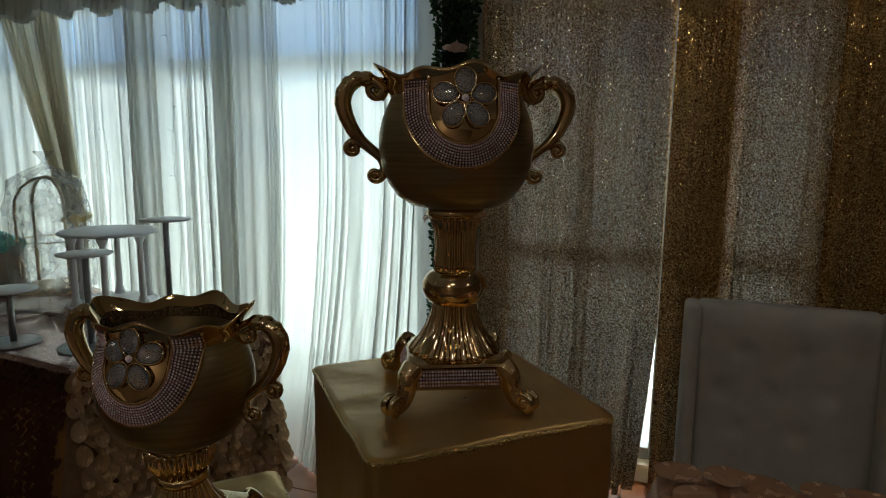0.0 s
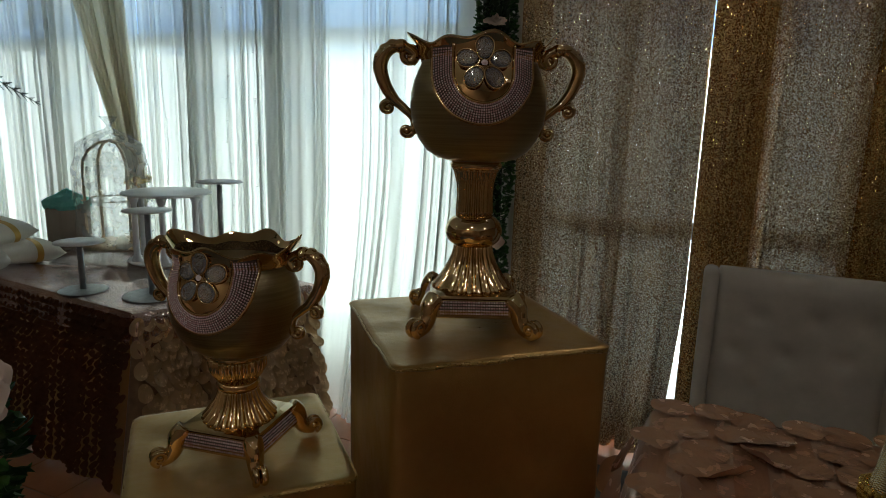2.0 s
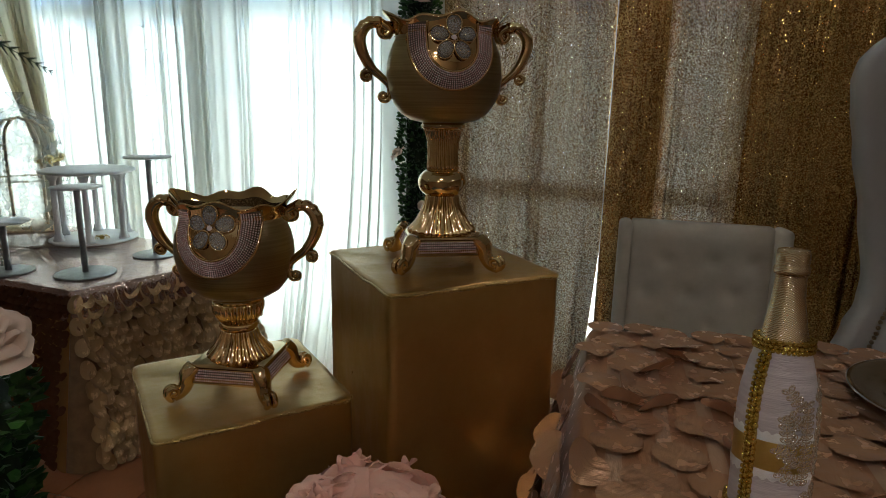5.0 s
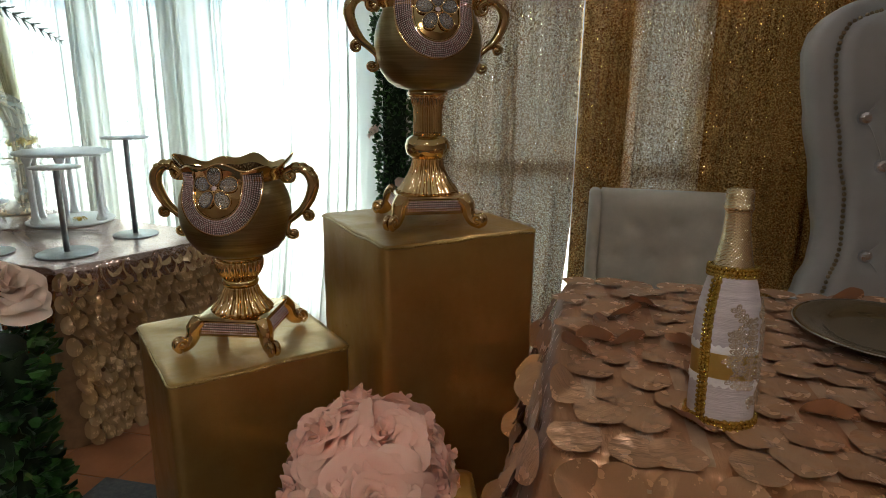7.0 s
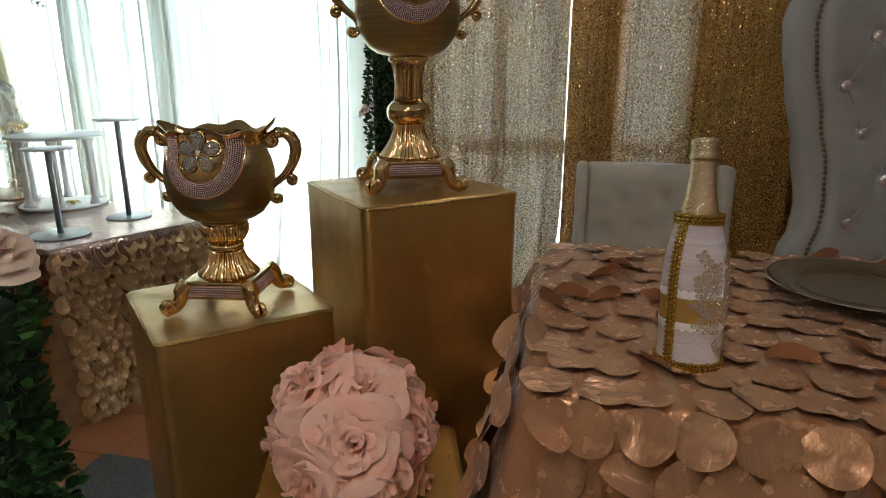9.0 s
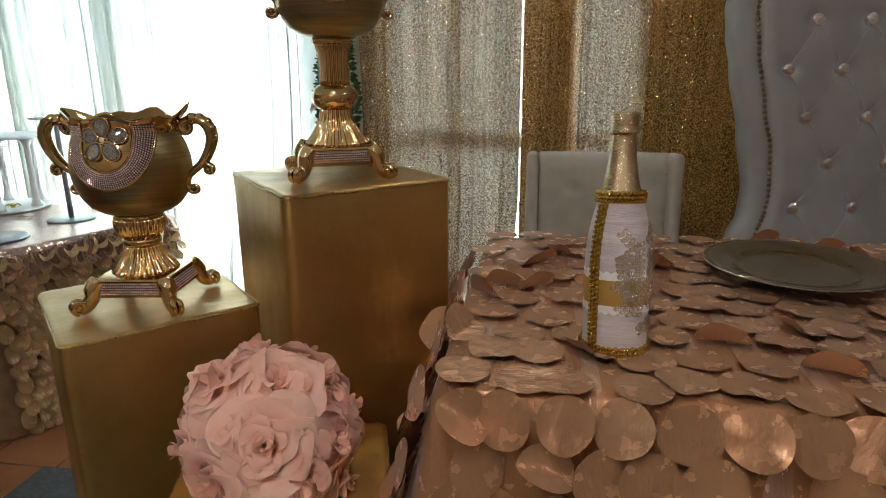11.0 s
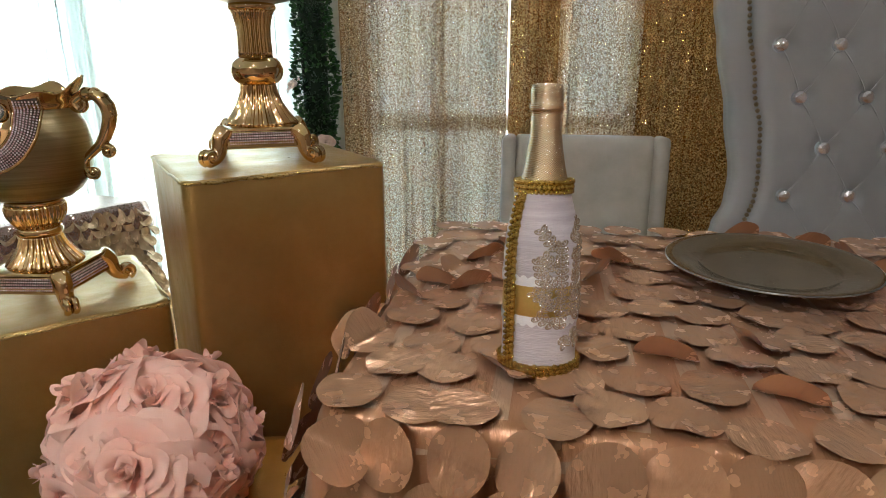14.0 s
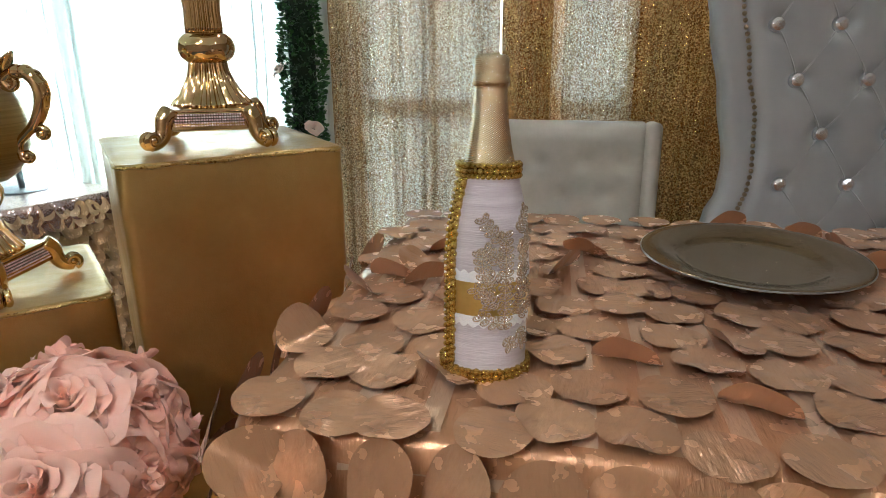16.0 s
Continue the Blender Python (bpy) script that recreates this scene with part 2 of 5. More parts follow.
FRAME = plain("window_aluminium", (0.35, 0.36, 0.37), (0.42, 0.43, 0.44), 0.4, 20.0, 0.8)
TILE = plain("terracotta_tile", (0.30, 0.11, 0.045), (0.40, 0.16, 0.07), 0.35, 6.0, bumps=0.1)
GROUT = plain("tile_grout", (0.20, 0.15, 0.12), (0.26, 0.20, 0.16), 0.9, 30.0)
CARPET = plain("grey_carpet", (0.075, 0.08, 0.085), (0.13, 0.135, 0.14), 0.95, 60.0, bumps=0.9, dist=0.004, fine=500.0)
LEATHER = plain("white_leatherette", (0.305, 0.30, 0.29), (0.36, 0.355, 0.34), 0.40, 6.0, bumps=0.12, dist=0.001, fine=300.0)
LINEN = plain("grey_upholstery", (0.42, 0.385, 0.315), (0.50, 0.46, 0.38), 0.62, 14.0, bumps=0.2, dist=0.001, fine=600.0)
WOOD = plain("dark_wood", (0.07, 0.04, 0.025), (0.12, 0.07, 0.04), 0.45, 8.0, stretch=(1, 1, 0.15))
STEEL = plain("brushed_steel", (0.30, 0.31, 0.32), (0.42, 0.43, 0.44), 0.35, 30.0, 0.9)
PLASTIC = plain("white_plastic", (0.74, 0.74, 0.76), (0.80, 0.80, 0.81), 0.4, 20.0)
NAIL = plain("antique_brass", (0.24, 0.19, 0.12), (0.36, 0.29, 0.19), 0.35, 200.0, 1.0)
CRYSTAL = clear("cut_crystal", 0.03, (0.80, 0.84, 0.88), 1.6, 0.86)
BRIGHT_STONE = plain("bright_cut_stone", (0.85, 0.85, 0.88), (0.95, 0.95, 0.97), 0.12, 300.0, 0.85)
STONES = stones()
LEAF = leaf_material("box_leaf", (0.012, 0.045, 0.012), (0.05, 0.15, 0.03))
LEAF_DARK = leaf_material("fern_leaf", (0.012, 0.03, 0.012), (0.02, 0.05, 0.02))
ROSE = petal_material("pink_rose_petal", (0.93, 0.48, 0.36), (0.97, 0.70, 0.57))
ROSE_PALE = petal_material("peach_rose_petal", (0.78, 0.52, 0.40), (0.84, 0.68, 0.56))
LACE = plain("white_lace_wrap", (0.50, 0.42, 0.43), (0.62, 0.54, 0.54), 0.7, 60.0, bumps=0.8, dist=0.0015, fine=300.0, stretch=(0.25, 0.25, 3))
LACE_EDGE = plain("white_lace_edge", (0.78, 0.74, 0.72), (0.84, 0.80, 0.78), 0.8, 200.0, bumps=0.6)
FOIL = plain("champagne_foil", (0.74, 0.58, 0.36), (0.84, 0.68, 0.45), 0.20, 80.0, 1.0, bumps=0.5, dist=0.0008, fine=500.0)
BRAID = plain("gold_braid", (0.52, 0.34, 0.06), (0.82, 0.60, 0.18), 0.14, 400.0, 1.0, bumps=0.6)
RIBBON = plain("gold_ribbon", (0.55, 0.33, 0.08), (0.60, 0.38, 0.11), 0.45, 20.0, 0.8)
BEADS = plain("champagne_beads", (0.76, 0.63, 0.48), (0.94, 0.84, 0.72), 0.13, 500.0, 0.8)
CHARGER = plain("bronze_lacquer", (0.19, 0.135, 0.07), (0.25, 0.18, 0.10), 0.12, 12.0, 0.7)
hatch = FOIL.node_tree
for turn in (0.62, -0.62):
    wv = hatch.nodes.new("ShaderNodeTexWave")
    wv.bands_direction = "Z"
    wv.inputs["Scale"].default_value = 210.0
    mpx = hatch.nodes.new("ShaderNodeMapping")
    mpx.inputs["Rotation"].default_value = (0, turn, 0)
    tcx = hatch.nodes.new("ShaderNodeTexCoord")
    hatch.links.new(tcx.outputs["Object"], mpx.inputs[0])
    hatch.links.new(mpx.outputs[0], wv.inputs["Vector"])
    bump(hatch.nodes, hatch.links, hatch.nodes["Principled BSDF"], wv.outputs["Fac"], 0.4, 0.0008)
FILM = film_plastic()
TEAL = plain("teal_tissue", (0.12, 0.50, 0.46), (0.22, 0.62, 0.57), 0.7, 30.0, bumps=0.6, dist=0.01)
RUSTIC = plain("weathered_board", (0.26, 0.21, 0.17), (0.36, 0.31, 0.26), 0.8, 12.0, stretch=(1, 1, 0.1))
CUSHION = plain("ivory_cushion", (0.70, 0.66, 0.58), (0.76, 0.72, 0.64), 0.75, 20.0)
WIRE = plain("lights_wire", (0.66, 0.68, 0.62), (0.76, 0.78, 0.72), 0.6, 50.0)
STONE_BED = plain("dark_stone_bed", (0.05, 0.03, 0.02), (0.08, 0.05, 0.03), 0.5, 60.0)
BRONZE = plain("dark_bronze", (0.10, 0.065, 0.03), (0.16, 0.11, 0.055), 0.25, 40.0, 0.8)
BLACK = plain("black_metal", (0.015, 0.015, 0.015), (0.025, 0.025, 0.025), 0.4, 30.0)


# ---- mesh helpers ----
def mesh_of(bm, name, smooth=True):
    me = bpy.data.meshes.new(name)
    bm.normal_update()
    bm.to_mesh(me)
    bm.free()
    if smooth:
        me.polygons.foreach_set("use_smooth", [True] * len(me.polygons))
    return me


def part(name, bm, material, parent=None, label="", m=None, smooth=True, kind=""):
    me = mesh_of(bm, name, smooth)
    me.materials.append(material)
    ob = new(name, me)
    if parent:
        ob.parent = parent
    if m:
        ob.matrix_basis = m
    if label or kind:
        tagged(ob, label, kind=kind)
    return ob


def thing(name, m, label, category, group=""):
    ob = new(name)
    ob.matrix_basis = m
    ob.empty_display_size = 0.05
    return tagged(ob, label, category, group)


def sharp(me_ob, angle=35):
    """Flat where faces meet steeply."""
    me_ob.data.set_sharp_from_angle(angle=radians(angle))
    return me_ob


def add_box(bm, lo, hi, bev=0.0, seg=2, m=None):
    r = bmesh.ops.create_cube(bm, size=1.0)
    sz = [b - a for a, b in zip(lo, hi)]
    ce = [(a + b) / 2 for a, b in zip(lo, hi)]
    bmesh.ops.scale(bm, vec=sz, verts=r["verts"])
    bmesh.ops.translate(bm, vec=ce, verts=r["verts"])
    vs = r["verts"]
    if bev:
        es = list({e for v in vs for e in v.link_edges})
        out = bmesh.ops.bevel(bm, geom=es, offset=bev, segments=seg, profile=0.5, affect="EDGES")
        vs = list({v for f in out["faces"] for v in f.verts} | {v for v in vs if v.is_valid})
    if m:
        bmesh.ops.transform(bm, matrix=m, verts=vs)
    return bm


def box(lo, hi, bev=0.0, seg=2, m=None):
    return add_box(bmesh.new(), lo, hi, bev, seg, m)


def add_grid(bm, rows, closed_u=False, closed_v=False):
    """A sheet from rows of points."""
    vs = [[bm.verts.new(p) for p in row] for row in rows]
    nu, nv = len(vs), len(vs[0])
    for i in range(nu if closed_u else nu - 1):
        for j in range(nv if closed_v else nv - 1):
            a, b, c, d = vs[i][j], vs[i][(j + 1) % nv], vs[(i + 1) % nu][(j + 1) % nv], vs[(i + 1) % nu][j]
            try:
                bm.faces.new((a, b, c, d))
            except ValueError:
                pass
    return vs


def lathe(profile, n=32, wave=None, bm=None, sx=1.0, sy=1.0):
    """Turned shape from (radius, height); wave(angle, i) scales the radius."""
    bm = bm or bmesh.new()
    rows = []
    for i, (r, z) in enumerate(profile):
        row = []
        for k in range(n):
            a = math.tau * k / n
            q = max(r, 1e-5) * (wave(a, i) if wave else 1.0)
            row.append((q * sx * math.cos(a), q * sy * math.sin(a), z))
        rows.append(row)
    vs = add_grid(bm, rows, closed_v=True)
    for ring, flip in ((vs[0], True), (vs[-1], False)):
        if profile[0 if flip else -1][0] > 1e-4:
            bm.faces.new(ring[::-1] if flip else ring)
    return bm


def smooth_path(pts, n):
    """Points along a smooth curve through pts."""
    pts = [Vector(p) for p in pts]
    out = []
    for i in range(len(pts) - 1):
        p0, p1, p2, p3 = pts[max(i - 1, 0)], pts[i], pts[i + 1], pts[min(i + 2, len(pts) - 1)]
        for k in range(n):
            t = k / n
            out.append(0.5 * ((2 * p1) + (p2 - p0) * t + (2 * p0 - 5 * p1 + 4 * p2 - p3) * t * t + (3 * p1 - p0 - 3 * p2 + p3) * t ** 3))
    out.append(pts[-1])
    return out


def add_tube(bm, pts, radius, n=8, flat=1.0):
    """A tube along pts; radius is a number or a function of 0..1."""
    pts = [Vector(p) for p in pts]
    rows, up = [], Vector((0.13, 0.27, 0.95))
    for i, p in enumerate(pts):
        d = (pts[min(i + 1, len(pts) - 1)] - pts[max(i - 1, 0)]).normalized()
        a = up - d * up.dot(d)
        a = a.normalized() if a.length > 1e-4 else d.orthogonal().normalized()
        up = a
        b = d.cross(a)
        r = radius(i / (len(pts) - 1)) if callable(radius) else radius
        rows.append([p + r * (math.cos(math.tau * k / n) * a + flat * math.sin(math.tau * k / n) * b) for k in range(n)])
    vs = add_grid(bm, rows, closed_v=True)
    bm.faces.new(vs[0][::-1])
    bm.faces.new(vs[-1])
    return bm


def add_ball(bm, c, r, seg=12, sc=(1, 1, 1)):
    res = bmesh.ops.create_uvsphere(bm, u_segments=seg, v_segments=max(6, seg // 2), radius=r)
    bmesh.ops.scale(bm, vec=sc, verts=res["verts"])
    bmesh.ops.translate(bm, vec=c, verts=res["verts"])
    return bm


def beads(points, normals, r, n=6):
    """Many small faceted stones in one mesh."""
    vs, fs = [], []
    for p, q in zip(points, normals):
        q = Vector(q).normalized()
        a = q.orthogonal().normalized()
        b = q.cross(a)
        p = Vector(p)
        o = len(vs)
        vs += [p + r * (math.cos(math.tau * k / n) * a + math.sin(math.tau * k / n) * b) for k in range(n)]
        vs += [p + r * 0.5 * (math.cos(math.tau * (k + 0.5) / n) * a + math.sin(math.tau * (k + 0.5) / n) * b) + q * r * 0.75 for k in range(n)]
        for k in range(n):
            fs.append((o + k, o + (k + 1) % n, o + n + k))
            fs.append((o + (k + 1) % n, o + n + (k + 1) % n, o + n + k))
        fs.append(tuple(o + n + k for k in range(n)))
    bm = bmesh.new()
    bv = [bm.verts.new(v) for v in vs]
    for f in fs:
        bm.faces.new([bv[i] for i in f])
    return bm


def wobble(x, seed):
    return noise.noise((x, seed * 7.31, 0.0))


# ---- the room ----
ROOM = pose(1.46, 2.575, 0, 0, 0, -45.57)   # x along the window wall, y out of the window
RIGHT, LEFT, BACK, HIGH = 3.4, -4.7, -4.9, 2.75


def setting(name, bm, material, label="", m=ROOM, smooth=False):
    return tagged(part(name, bm, material, None, "", m, smooth), label, name.split("_")[0], kind="structure")


floor = setting("floor", box((LEFT, BACK, -0.12), (RIGHT, 0.4, -0.006)), GROUT, "terracotta tiled floor with dark grout")
ceiling = setting("ceiling", box((LEFT - 0.2, BACK - 0.2, HIGH), (RIGHT + 0.2, 0.4, HIGH + 0.15)), CEIL, "plain off-white plaster ceiling")
setting("wall_south", box((LEFT - 0.2, BACK - 0.2, -0.1), (RIGHT + 0.2, BACK, HIGH)), WALL, "plain beige painted wall")
setting("wall_west", box((LEFT - 0.2, BACK, -0.1), (LEFT, 0.4, HIGH)), WALL, "plain beige painted wall")
setting("wall_east", box((RIGHT, BACK, -0.1), (RIGHT + 0.2, 0.4, HIGH)), WALL, "plain beige painted wall")

# window wall: piers, parapet and head round five tall openings
OPENINGS = [(-4.3, -3.42), (-3.25, -2.16), (-2.02, -1.52), (-1.33, -0.36), (0.04, 0.83), (1.00, 1.38)]
SILL, HEAD, V0, V1 = 0.08, 2.36, 0.16, 0.36
bm = bmesh.new()
edges = [LEFT] + [e for o in OPENINGS for e in o] + [RIGHT]
for a, b in zip(edges[0::2], edges[1::2]):
    add_box(bm, (a, V0, -0.1), (b, V1, HIGH))
for a, b in OPENINGS:
    add_box(bm, (a, V0, -0.1), (b, V1, SILL))
    add_box(bm, (a, V0, HEAD), (b, V1, HIGH))
setting("wall_north", bm, CEIL, "painted wall with tall window openings")
PANE = clear("window_glass", 0.0, ior=1.02)
for i, (a, b) in enumerate(OPENINGS):
    win = thing("window_%d" % (i + 1), ROOM, "tall aluminium-framed window with clear glass panes", "window")
    tagged(win, kind="structure")
    mid = 1.98 if i < 4 else 2.16
    bm = bmesh.new()
    for lo, hi in (((a, 0.22, SILL), (a + 0.045, 0.28, HEAD)), ((b - 0.045, 0.22, SILL), (b, 0.28, HEAD)),
                   ((a + 0.045, 0.22, SILL), (b - 0.045, 0.28, SILL + 0.06)), ((a + 0.045, 0.22, HEAD - 0.05), (b - 0.045, 0.28, HEAD)),
                   ((a + 0.045, 0.22, mid - 0.04), (b - 0.045, 0.28, mid + 0.04))):
        add_box(bm, lo, hi, 0.004)
    part("window_frame", bm, FRAME, win)
    if i > 3:
        part("mid_rail", box((a + 0.045, 0.215, 1.02), (b - 0.045, 0.246, 1.10), 0.004), FRAME, win, "wide aluminium mid rail")
    if b - a > 0.7:
        c = (a + b) / 2 + (0.07 if i == 3 else 0)
        part("mullion", box((c - 0.025, 0.225, SILL + 0.06), (c + 0.025, 0.275, mid - 0.04), 0.004), FRAME, win)
    for z0, z1 in ((SILL + 0.06, mid - 0.04), (mid + 0.04, HEAD - 0.05)):
        p = part("pane", box((a + 0.045, 0.247, z0), (b - 0.045, 0.253, z1)), PANE, win, "clear glass pane")
        p.visible_shadow = False
    if i == 3:
        part("latch", box((-1.03, 0.19, 1.94), (-0.985, 0.22, 2.0), 0.006), BLACK, win, "small black window latch")

# outside: pale yard wall and paving glow in place of sunlight, under open sky
OUT_WALL = plain("pale_render", (0.74, 0.76, 0.76), (0.80, 0.82, 0.82), 0.8, 2.0)
OUT_GLOW = lit("daylight_glow", (0.86, 1.0, 0.98), 9.0)
# emissive paving slab, added to brighten the feet of the curtains
tagged(part("backdrop", box((-8, 0.55, -0.32), (8, 1.78, -0.25)), OUT_GLOW, None, "", ROOM, False), "glowing slab standing in for sunlit paving outside the windows", "backdrop", kind="structure")
SKY_GLOW = lit("open_sky", (0.30, 0.55, 0.95), 4.5)
tagged(part("backdrop", box((-8, 1.8, -0.3), (8, 1.9, 2.0)), OUT_GLOW, None, "", ROOM, False), "glowing wall standing in for the sunlit yard outside the windows", "backdrop", kind="structure")
tagged(part("backdrop", box((-18, 9.0, 1.0), (16, 9.1, 12.0)), SKY_GLOW, None, "", ROOM, False), "pale blue daytime sky beyond the yard", "backdrop", kind="structure")
tagged(part("ground", box((-40, 0.4, -0.3), (40, 60, -0.12)), OUT_WALL, None, "", ROOM, False), "pale sunlit paving outside the windows", "ground", kind="structure")

# unseen hall ceiling lamps: highlights imply one, the others are added fill and glints
for u, v, w in ((0.75, -3.45, 1.5), (-1.7, -3.1, 0.12), (2.6, -2.6, 0.6), (0.35, -4.5, 2.8), (0.9, -1.1, 0.62)):
    lamp = thing("ceiling_light", ROOM @ pose(u, v, HIGH), "assumed round white ceiling downlight out of view, switched on", "ceiling light", "hall ceiling lights")
    part("trim_ring", lathe([(0.10, 0.0), (0.13, -0.004), (0.13, -0.012), (0.108, -0.014), (0.10, -0.006)], 36), PLASTIC, lamp)
    part("diffuser", lathe([(0.0001, -0.008), (0.06, -0.0085), (0.10, -0.006)], 36), lit("lamp_diffuser", (1.0, 0.975, 0.93), 70.0 * w), lamp, "glowing diffuser")

# grey carpet, laid in two lengths
for lo, hi in (((-0.89, -4.6, 0.0), (3.3, -1.375, 0.010)), ((0.25, -1.37, 0.0), (3.3, -0.16, 0.010))):
    tagged(part("carpet", box(lo, hi, 0.004), CARPET, None, "", ROOM, False), "flat grey needle-felt carpet on the tiles", "carpet", "carpet lengths", kind="structure")


# ---- curtains ----
def folded(u0, u1, z0, z1, seed, amp=0.034, pitch=0.062, du=0.004, nz=14, low=None, v=0.03, over=0.13):
    """A hanging cloth with uneven folds; low(u, s) moves it, s from 0 at the top to 1 at the foot."""
    bm, n = bmesh.new(), int((u1 - u0) / du)
    rows = []
    for i in range(n + 1):
        u = u0 + (u1 - u0) * i / n
        ph = u / pitch + 1.6 * wobble(u * 4.1, seed) + 0.8 * wobble(u * 11.0, seed + 3)
        a = amp * (0.65 + 0.7 * wobble(u * 2.3, seed + 5))
        row = []
        for k in range(nz + 1):
            s = k / nz
            w = math.sin(math.tau * ph + 0.5 * s * wobble(u * 3, seed + 9))
            w = math.copysign(abs(w) ** 0.8, w)
            y = v + a * (0.55 + 0.6 * s) * w + 0.012 * wobble(u * 9 + s * 2, seed + 1)
            x = u + 0.012 * s * wobble(u * 5, seed + 2) - over * pitch * (0.7 + 0.6 * s) * math.sin(2 * math.tau * ph)
            z = z1 + (z0 - z1) * s
            if low:
                dx, dy, dz = low(u, s)
                x, y, z = x + dx, y + dy, z + dz
            row.append((x, y, z))
        rows.append(row)
    add_grid(bm, rows)
    return bm


def curtain(name, label, material, *a, group="", **k):
    ob = part(name, folded(*a, **k), material, None, "", ROOM)
    return tagged(ob, label, "curtain", group)


def pool(u, s):
    """The middle of the sheers trails forward over the floor."""
    w = math.exp(-((u + 0.62) / 0.42) ** 2)
    t = max(0.0, (s - 0.45) / 0.55)
    return 0.0, -0.34 * w * t ** 1.6, 0.0


curtain("sheer_curtain", "sheer ivory voile curtain hanging in folds before bright windows", SHEER, -3.35, -2.42, 0.01, 2.62, 1, amp=0.030, pitch=0.074, over=0.10, group="sheer curtains")
curtain("sheer_curtain", "sheer ivory voile curtain hanging in folds before bright windows", SHEER, -4.5, -3.37, 0.01, 2.62, 5, amp=0.030, pitch=0.074, over=0.10, group="sheer curtains", v=0.05)
curtain("sheer_curtain", "sheer ivory voile curtain hanging in folds before bright windows", SHEER, -2.42, -1.44, 0.01, 2.62, 2, amp=0.030, pitch=0.074, over=0.10, group="sheer curtains", v=0.05)
curtain("sheer_curtain", "sheer ivory voile curtain trailing forward on the floor", SHEER, -1.47, -0.02, 0.01, 2.62, 3, amp=0.030, pitch=0.074, over=0.10, group="sheer curtains", low=pool, v=0.01)

# ivory drape, gathered to a tieback
def gathered(u, s):
    t = min(1.0, s / 0.585)
    g = t ** 1.3
    if s > 0.585:
        g = 1.0 - 0.35 * (s - 0.585) / 0.415
    return (-2.25 - u) * g * 0.86, -0.10 - 0.05 * g, 0.0


drape = thing("tied_drape", ROOM, "ivory drape gathered with a gold tieback over sheers", "curtain")
part("cloth", folded(-2.92, -2.44, 0.01, 2.6, 8, amp=0.03, pitch=0.06, low=gathered, nz=26), DRAPE, drape)
bm = bmesh.new()
add_tube(bm, [(-2.31 + 0.075 * math.cos(a), -0.13 + 0.06 * math.sin(a), 1.14 + 0.015 * math.sin(a)) for a in [math.tau * k / 20 for k in range(21)]], 0.014, 6)
add_ball(bm, (-2.24, -0.2, 1.14), 0.028, 10)
add_tube(bm, [(-2.24, -0.2, 1.12), (-2.24, -0.2, 1.02)], lambda t: 0.012 + 0.014 * t, 8)
part("tieback", bm, BRAID, drape, "gold cord tieback with tassel")

# gathered valance along the top
def ruffle(u, s):
    return 0.0, -0.16 - 0.05 * s, 0.028 * s * math.sin(u * 23 + 2 * wobble(u * 6, 4))


val = curtain("valance", "gathered white tulle valance with a ruffled lower edge", TULLE, -4.5, -0.25, 2.21, 2.70, 6, amp=0.035, pitch=0.05, nz=8, low=ruffle)

# sequin curtains
def narrow(u, s):
    t = max(0.0, s - 0.70) / 0.30
    k = max(0.0, (u - 0.35) / 0.43)
    curl = max(0.0, s - 0.955) / 0.045
    return -0.060 * k * t ** 1.2, -0.10 * curl * (0.5 + 0.5 * math.sin(u * 31)), 0.02 * curl


def spread(u, s):
    return 0.012 * max(0.0, 1.1 - u) * s, 0.0, 0.0


curtain("sequin_curtain", "champagne gold sequin net curtain lit from behind", SEQUIN, -0.06, 0.783, 0.012, 2.66, 11, amp=0.034, pitch=0.058, group="sequin curtains", low=narrow, nz=30)
curtain("sequin_curtain", "bunched gold sequin curtain, coloured browner as if unlit from behind", SEQUIN_DARK, 0.79, 1.02, 0.012, 2.66, 12, amp=0.036, pitch=0.045, group="sequin curtains", v=0.0)
curtain("sequin_curtain", "champagne gold sequin net curtain lit from behind", SEQUIN, 1.0, 1.42, 0.012, 2.66, 13, amp=0.034, pitch=0.055, group="sequin curtains", v=0.05)
curtain("sequin_curtain", "bunched gold sequin curtain, coloured browner as if unlit from behind", SEQUIN_DARK, 1.38, 3.3, 0.012, 2.66, 14, amp=0.046, pitch=0.078, group="sequin curtains", v=0.0)

# strings of small lights before the sheers
for u, z0 in ((-2.15, 0.5), (-1.94, 0.5), (-1.68, 0.5), (-1.47, 0.35)):
    bm, zz = bmesh.new(), []
    pts = [(u + 0.012 * math.sin(z * 9 + u * 5) + 0.01 * wobble(z * 8, u), -0.045, z) for z in [2.3 - 0.04 * k for k in range(int((2.3 - z0) / 0.04))]]
    add_tube(bm, pts, 0.0013, 5)
    for k, p in enumerate(pts[2::3]):
        s = -1 if k % 2 else 1
        add_tube(bm, [p, (p[0] + 0.025 * s, p[1] - 0.008, p[2] + 0.006)], 0.0017, 5)
    tagged(part("light_string", bm, WIRE, None, "", ROOM), "thin pale string of unlit mini lights on the sheers", "string lights", "light strings")


